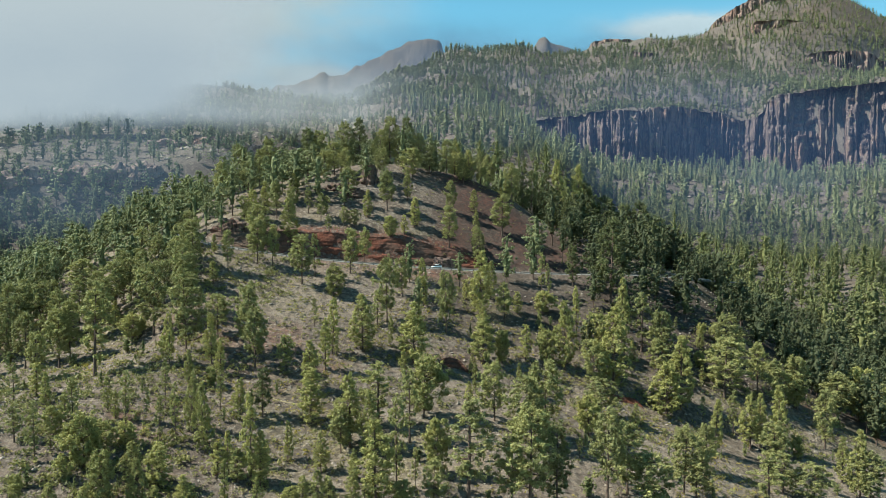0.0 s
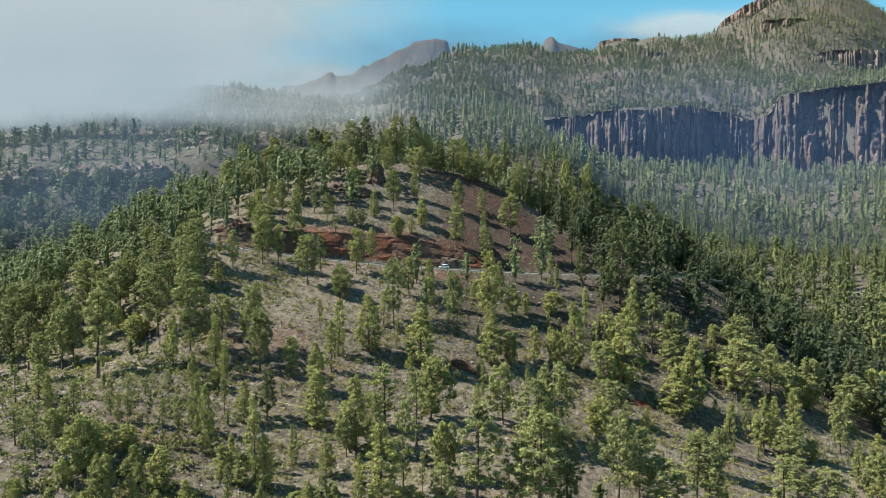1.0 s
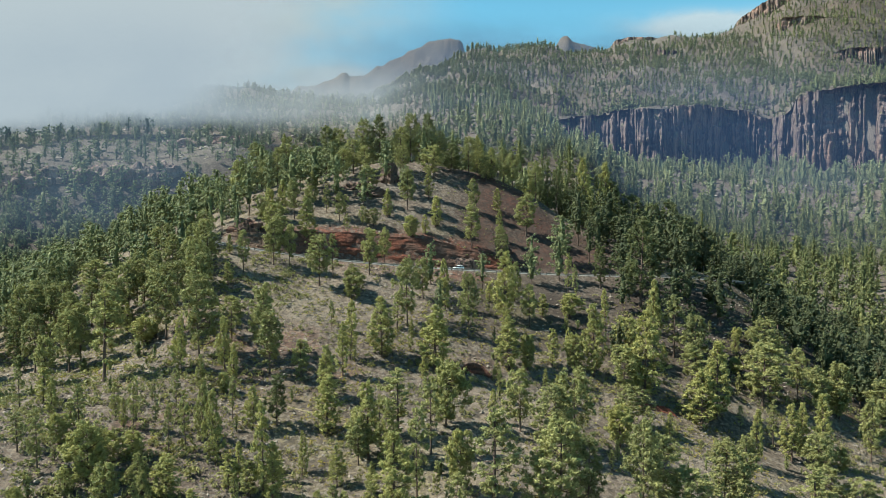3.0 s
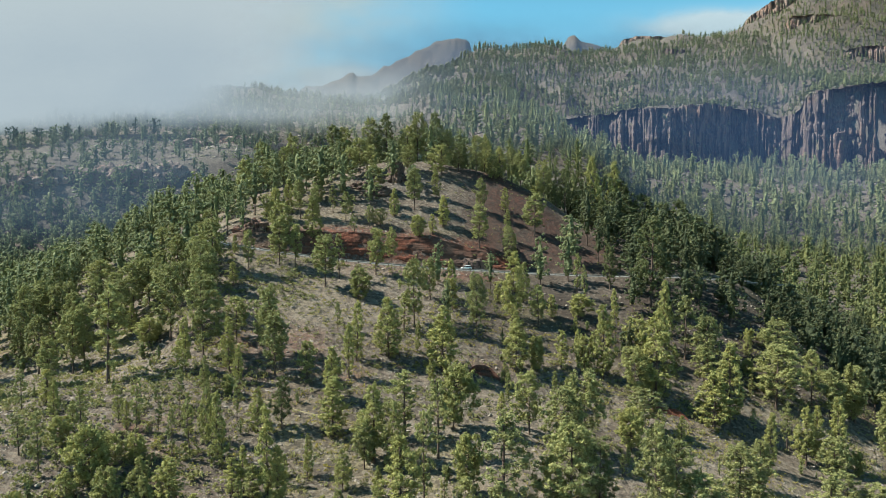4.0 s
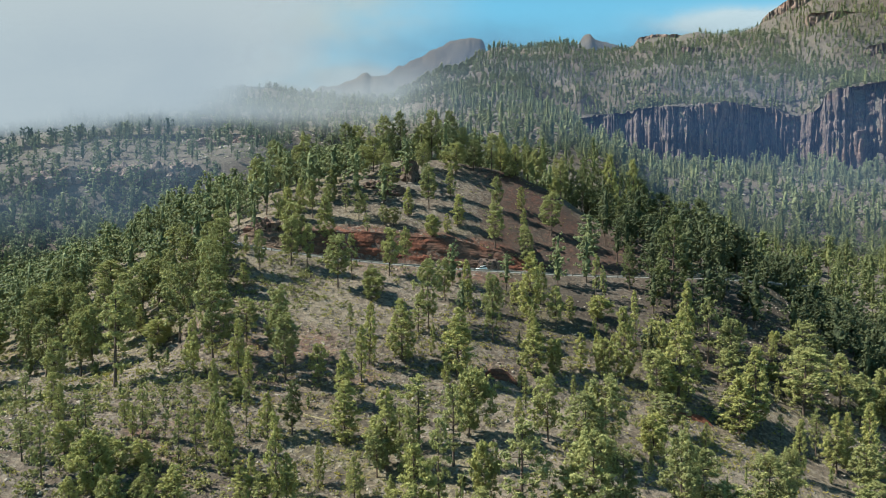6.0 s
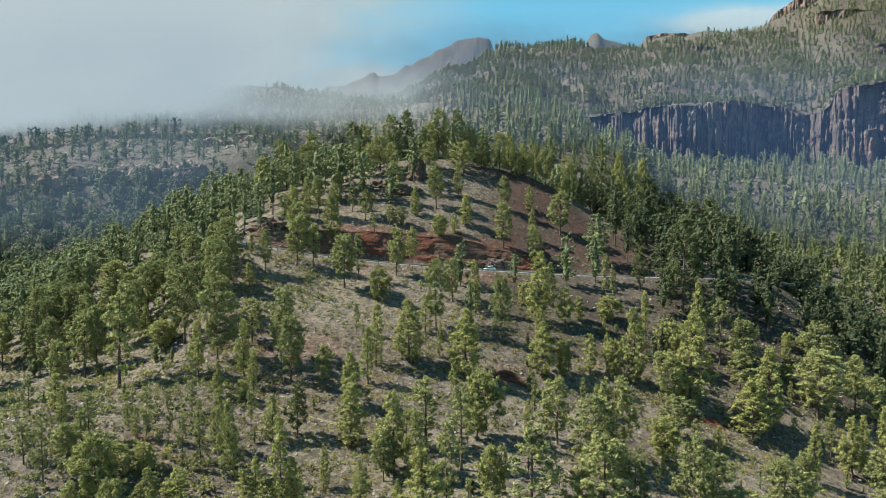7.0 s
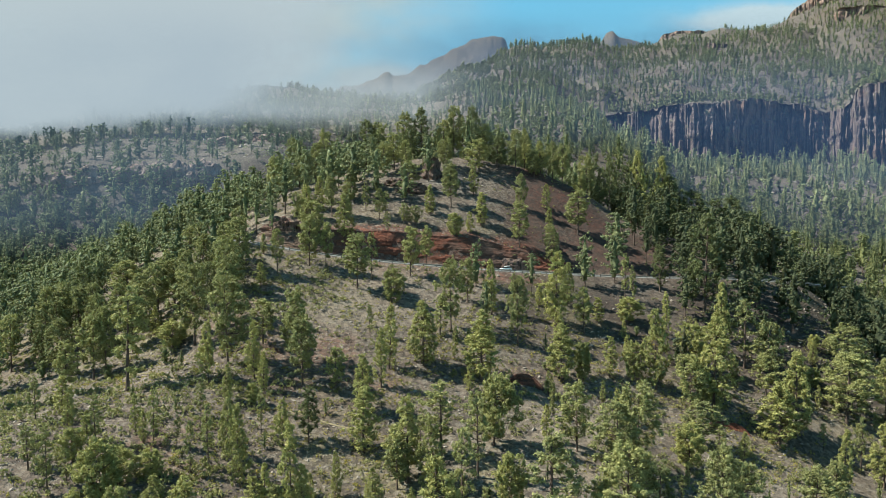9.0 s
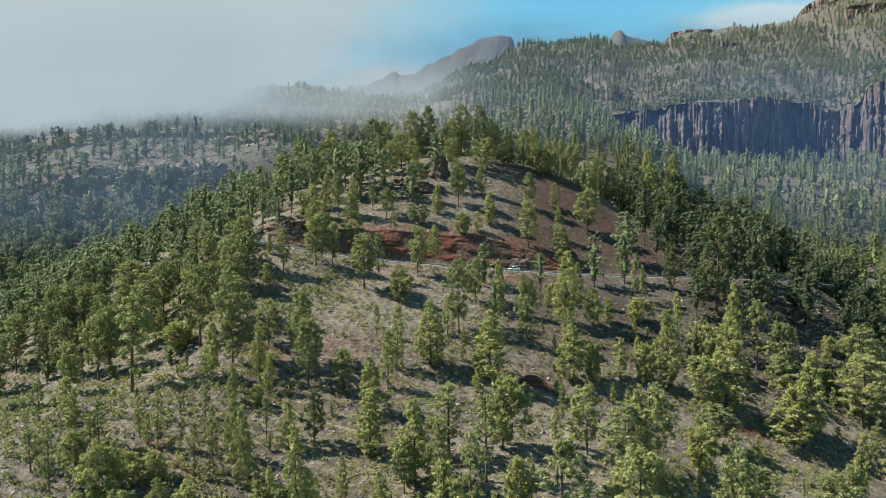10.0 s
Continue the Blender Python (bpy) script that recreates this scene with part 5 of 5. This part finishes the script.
slope_scrub = scatter(15000, (-0.66, 0.75), (380, 1000), lambda x, y: 0.35 + bumps(x, y, 60, 77) + 0.3 * (x < -0.1 * y), gen, True)
shrubs("far_scrub", slope_scrub, gen.uniform(0.6, 2.2, len(slope_scrub)), 4, 4, WOODS, "grey green scrub between the mountain pines")

high_scrub = scatter(14000, (-0.2, 0.70), (1300, 2250), lambda x, y: 0.65 + bumps(x, y, 80, 78), gen, True)
shrubs("high_scrub", high_scrub, gen.uniform(1.2, 3.6, len(high_scrub)), 3, 4, FAR_WOODS, "grey green scrub on the upper slopes")


def stones(name, places, sizes, label):
    """Angular stones half sunk in the ground."""
    base = np.column_stack([places, ground_at(places[:, 0], places[:, 1])])
    d = np.array([(1, 0, 0), (-1, 0, 0), (0, 1, 0), (0, -1, 0), (0, 0, 1), (0, 0, -1)], float)
    v = d[None] * gen.uniform(0.6, 1.3, (len(base), 6, 1)) + gen.normal(size=(len(base), 6, 3)) * 0.18
    v = base[:, None] + v * sizes[:, None, None] * np.array([1, 1, 0.65])
    tri = np.array([(0, 2, 4), (2, 1, 4), (1, 3, 4), (3, 0, 4), (2, 0, 5), (1, 2, 5), (3, 1, 5), (0, 3, 5)])
    f = (np.arange(len(base))[:, None, None] * 6 + tri[None]).reshape(-1, 3)
    ob = new(name, sheet(name, v.reshape(-1, 3).tolist(), f.tolist(), STONE, False))
    return tagged(ob, label, "stones", kind="stuff")


STONE = plain("grey_brown_stone", (0.27, 0.225, 0.185), 0.9, wear=0.6, scale=0.6)
loose = scatter(22000, (-130, 140), (122, 315), lambda x, y: np.where((np.abs(y - road_y(x)) < 4.5) | ((x > 5) & (y > road_y(x))), 0, 0.35 + 0.9 * bumps(x, y, 18, 81)), gen)
stones("loose_stones", loose, gen.uniform(0.15, 0.7, len(loose)) ** 1.5, "grey brown volcanic stones lying on the slope")
slabs = scatter(3500, (-0.62, 0.0), (385, 1000), lambda x, y: 0.3 + 1.2 * bumps(x, y, 45, 82), gen, True)
stones("mountain_stones", slabs, gen.uniform(0.5, 2.2, len(slabs)), "grey boulders and ledges on the mountain side")

ledges = scatter(5000, (-0.1, 0.70), (720, 2250), lambda x, y: 0.35 + 1.2 * bumps(x, y, 70, 84), gen, True)
stones("high_stones", ledges, gen.uniform(0.9, 3.4, len(ledges)), "pale grey rocks and ledges between the mountain pines")

# ---- cloud and mist ----
def cloud_sheet(name, y, us, zs, density, material, label, clear_ground=0.0):
    """A gently bowed upright sheet of cloud; density gives its body from 0 to 1 over direction and slope of sight."""
    u, v = np.meshgrid(np.linspace(*us, 90), np.linspace(*zs, 60))
    yy = y * (1 + 0.04 * np.sin(u * 9) - 0.03 * v)
    x, z = u * yy, 13.6 + v * yy
    body = np.clip(density(u, v), 0, 1)
    if clear_ground:
        body = body * np.clip((z - ground_at(x.ravel(), yy.ravel()).reshape(x.shape)) / clear_ground, 0, 1)
    edge = np.minimum(np.minimum(u - us[0], us[1] - u) / 0.06, np.minimum(v - zs[0], zs[1] - v) / 0.02)
    body = body * np.clip(edge, 0, 1)
    ob = new(name, sheet(name, np.stack([x, yy, z], -1).reshape(-1, 3).tolist(), grid_faces(60, 90).tolist(), material))
    data = ob.data.attributes.new("body", "FLOAT", "POINT")
    data.data.foreach_set("value", body.ravel().astype(np.float32))
    return tagged(ob, label, "cloud", kind="stuff")


def bank(u, v):
    """The grey cloud bank over the left ridges."""
    rim = -0.02 + 0.10 * np.clip((v - 0.2) / 0.08, 0, 1)
    return 1.1 * np.clip((rim - u) / 0.34, 0, 1) + 0.25 * np.clip((0.0 - u) / 0.3, 0, 1)


def fair(u, v):
    """White fair-weather cloud low behind the ridges."""
    right = np.exp(-((u - 0.41) / 0.12)**2) * np.exp(-((v - 0.275) / 0.022)**2)
    left = np.exp(-((u + 0.13) / 0.055)**2) * np.exp(-((v - 0.205) / 0.016)**2)
    return 1.3 * np.maximum(right, left)


def mist(u, v):
    """Mist that hangs on the left slopes."""
    low = 0.085 + 0.055 * np.clip((u + 0.6) / 0.45, 0, 1)
    wisps = 0.42 * np.clip((0.06 - u) / 0.14, 0, 1) * np.clip((v - 0.115) / 0.04, 0, 1) * np.clip((0.235 - v) / 0.05, 0, 1)
    return np.maximum(1.1 * np.clip((v - low) / 0.085, 0, 1) * np.clip((-0.12 - u) / 0.24, 0, 1), wisps)


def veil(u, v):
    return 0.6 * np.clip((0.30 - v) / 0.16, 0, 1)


BANK = cloud_material("grey_cloud", 0.0011, 0.37, 0.97, (0.60, 0.642, 0.615))
FAIR = cloud_material("white_cloud", 0.0022, 0.45, 0.9)
MIST = cloud_material("hanging_mist", 0.005, 0.37, 0.92, (0.62, 0.655, 0.665))
# haze of the air imitated by faintly glowing bluish sheets
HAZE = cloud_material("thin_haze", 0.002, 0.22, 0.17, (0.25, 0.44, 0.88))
cloud_sheet("cloud_bank", 4300, (-1.6, 0.5), (0.02, 1.2), bank, BANK, "grey cloud bank over the mountain ridges")
cloud_sheet("fair_cloud", 4600, (-0.4, 0.8), (0.1, 0.4), fair, FAIR, "white fair-weather cloud behind the ridges")
for y, reach in ((1400, 0.3), (680, 0.2), (545, 0.0)):
    cloud_sheet("mist", y, (-1.2, reach), (0.05, 0.5), mist, MIST, "pale mist hanging on the mountain slope", 14)
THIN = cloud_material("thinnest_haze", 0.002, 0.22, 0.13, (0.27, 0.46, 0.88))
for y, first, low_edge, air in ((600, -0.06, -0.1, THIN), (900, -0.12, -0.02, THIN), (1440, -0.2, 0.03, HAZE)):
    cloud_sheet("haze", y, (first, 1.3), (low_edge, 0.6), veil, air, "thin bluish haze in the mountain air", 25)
# added glowing sheet that veils and lightens the ravine like haze
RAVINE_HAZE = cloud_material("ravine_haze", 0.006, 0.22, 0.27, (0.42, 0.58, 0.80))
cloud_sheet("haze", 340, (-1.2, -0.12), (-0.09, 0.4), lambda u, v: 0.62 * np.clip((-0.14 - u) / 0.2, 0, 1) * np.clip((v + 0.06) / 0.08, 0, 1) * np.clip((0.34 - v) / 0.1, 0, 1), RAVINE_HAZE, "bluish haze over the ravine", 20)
# blue of distance imitated by a glowing sheet before the summits
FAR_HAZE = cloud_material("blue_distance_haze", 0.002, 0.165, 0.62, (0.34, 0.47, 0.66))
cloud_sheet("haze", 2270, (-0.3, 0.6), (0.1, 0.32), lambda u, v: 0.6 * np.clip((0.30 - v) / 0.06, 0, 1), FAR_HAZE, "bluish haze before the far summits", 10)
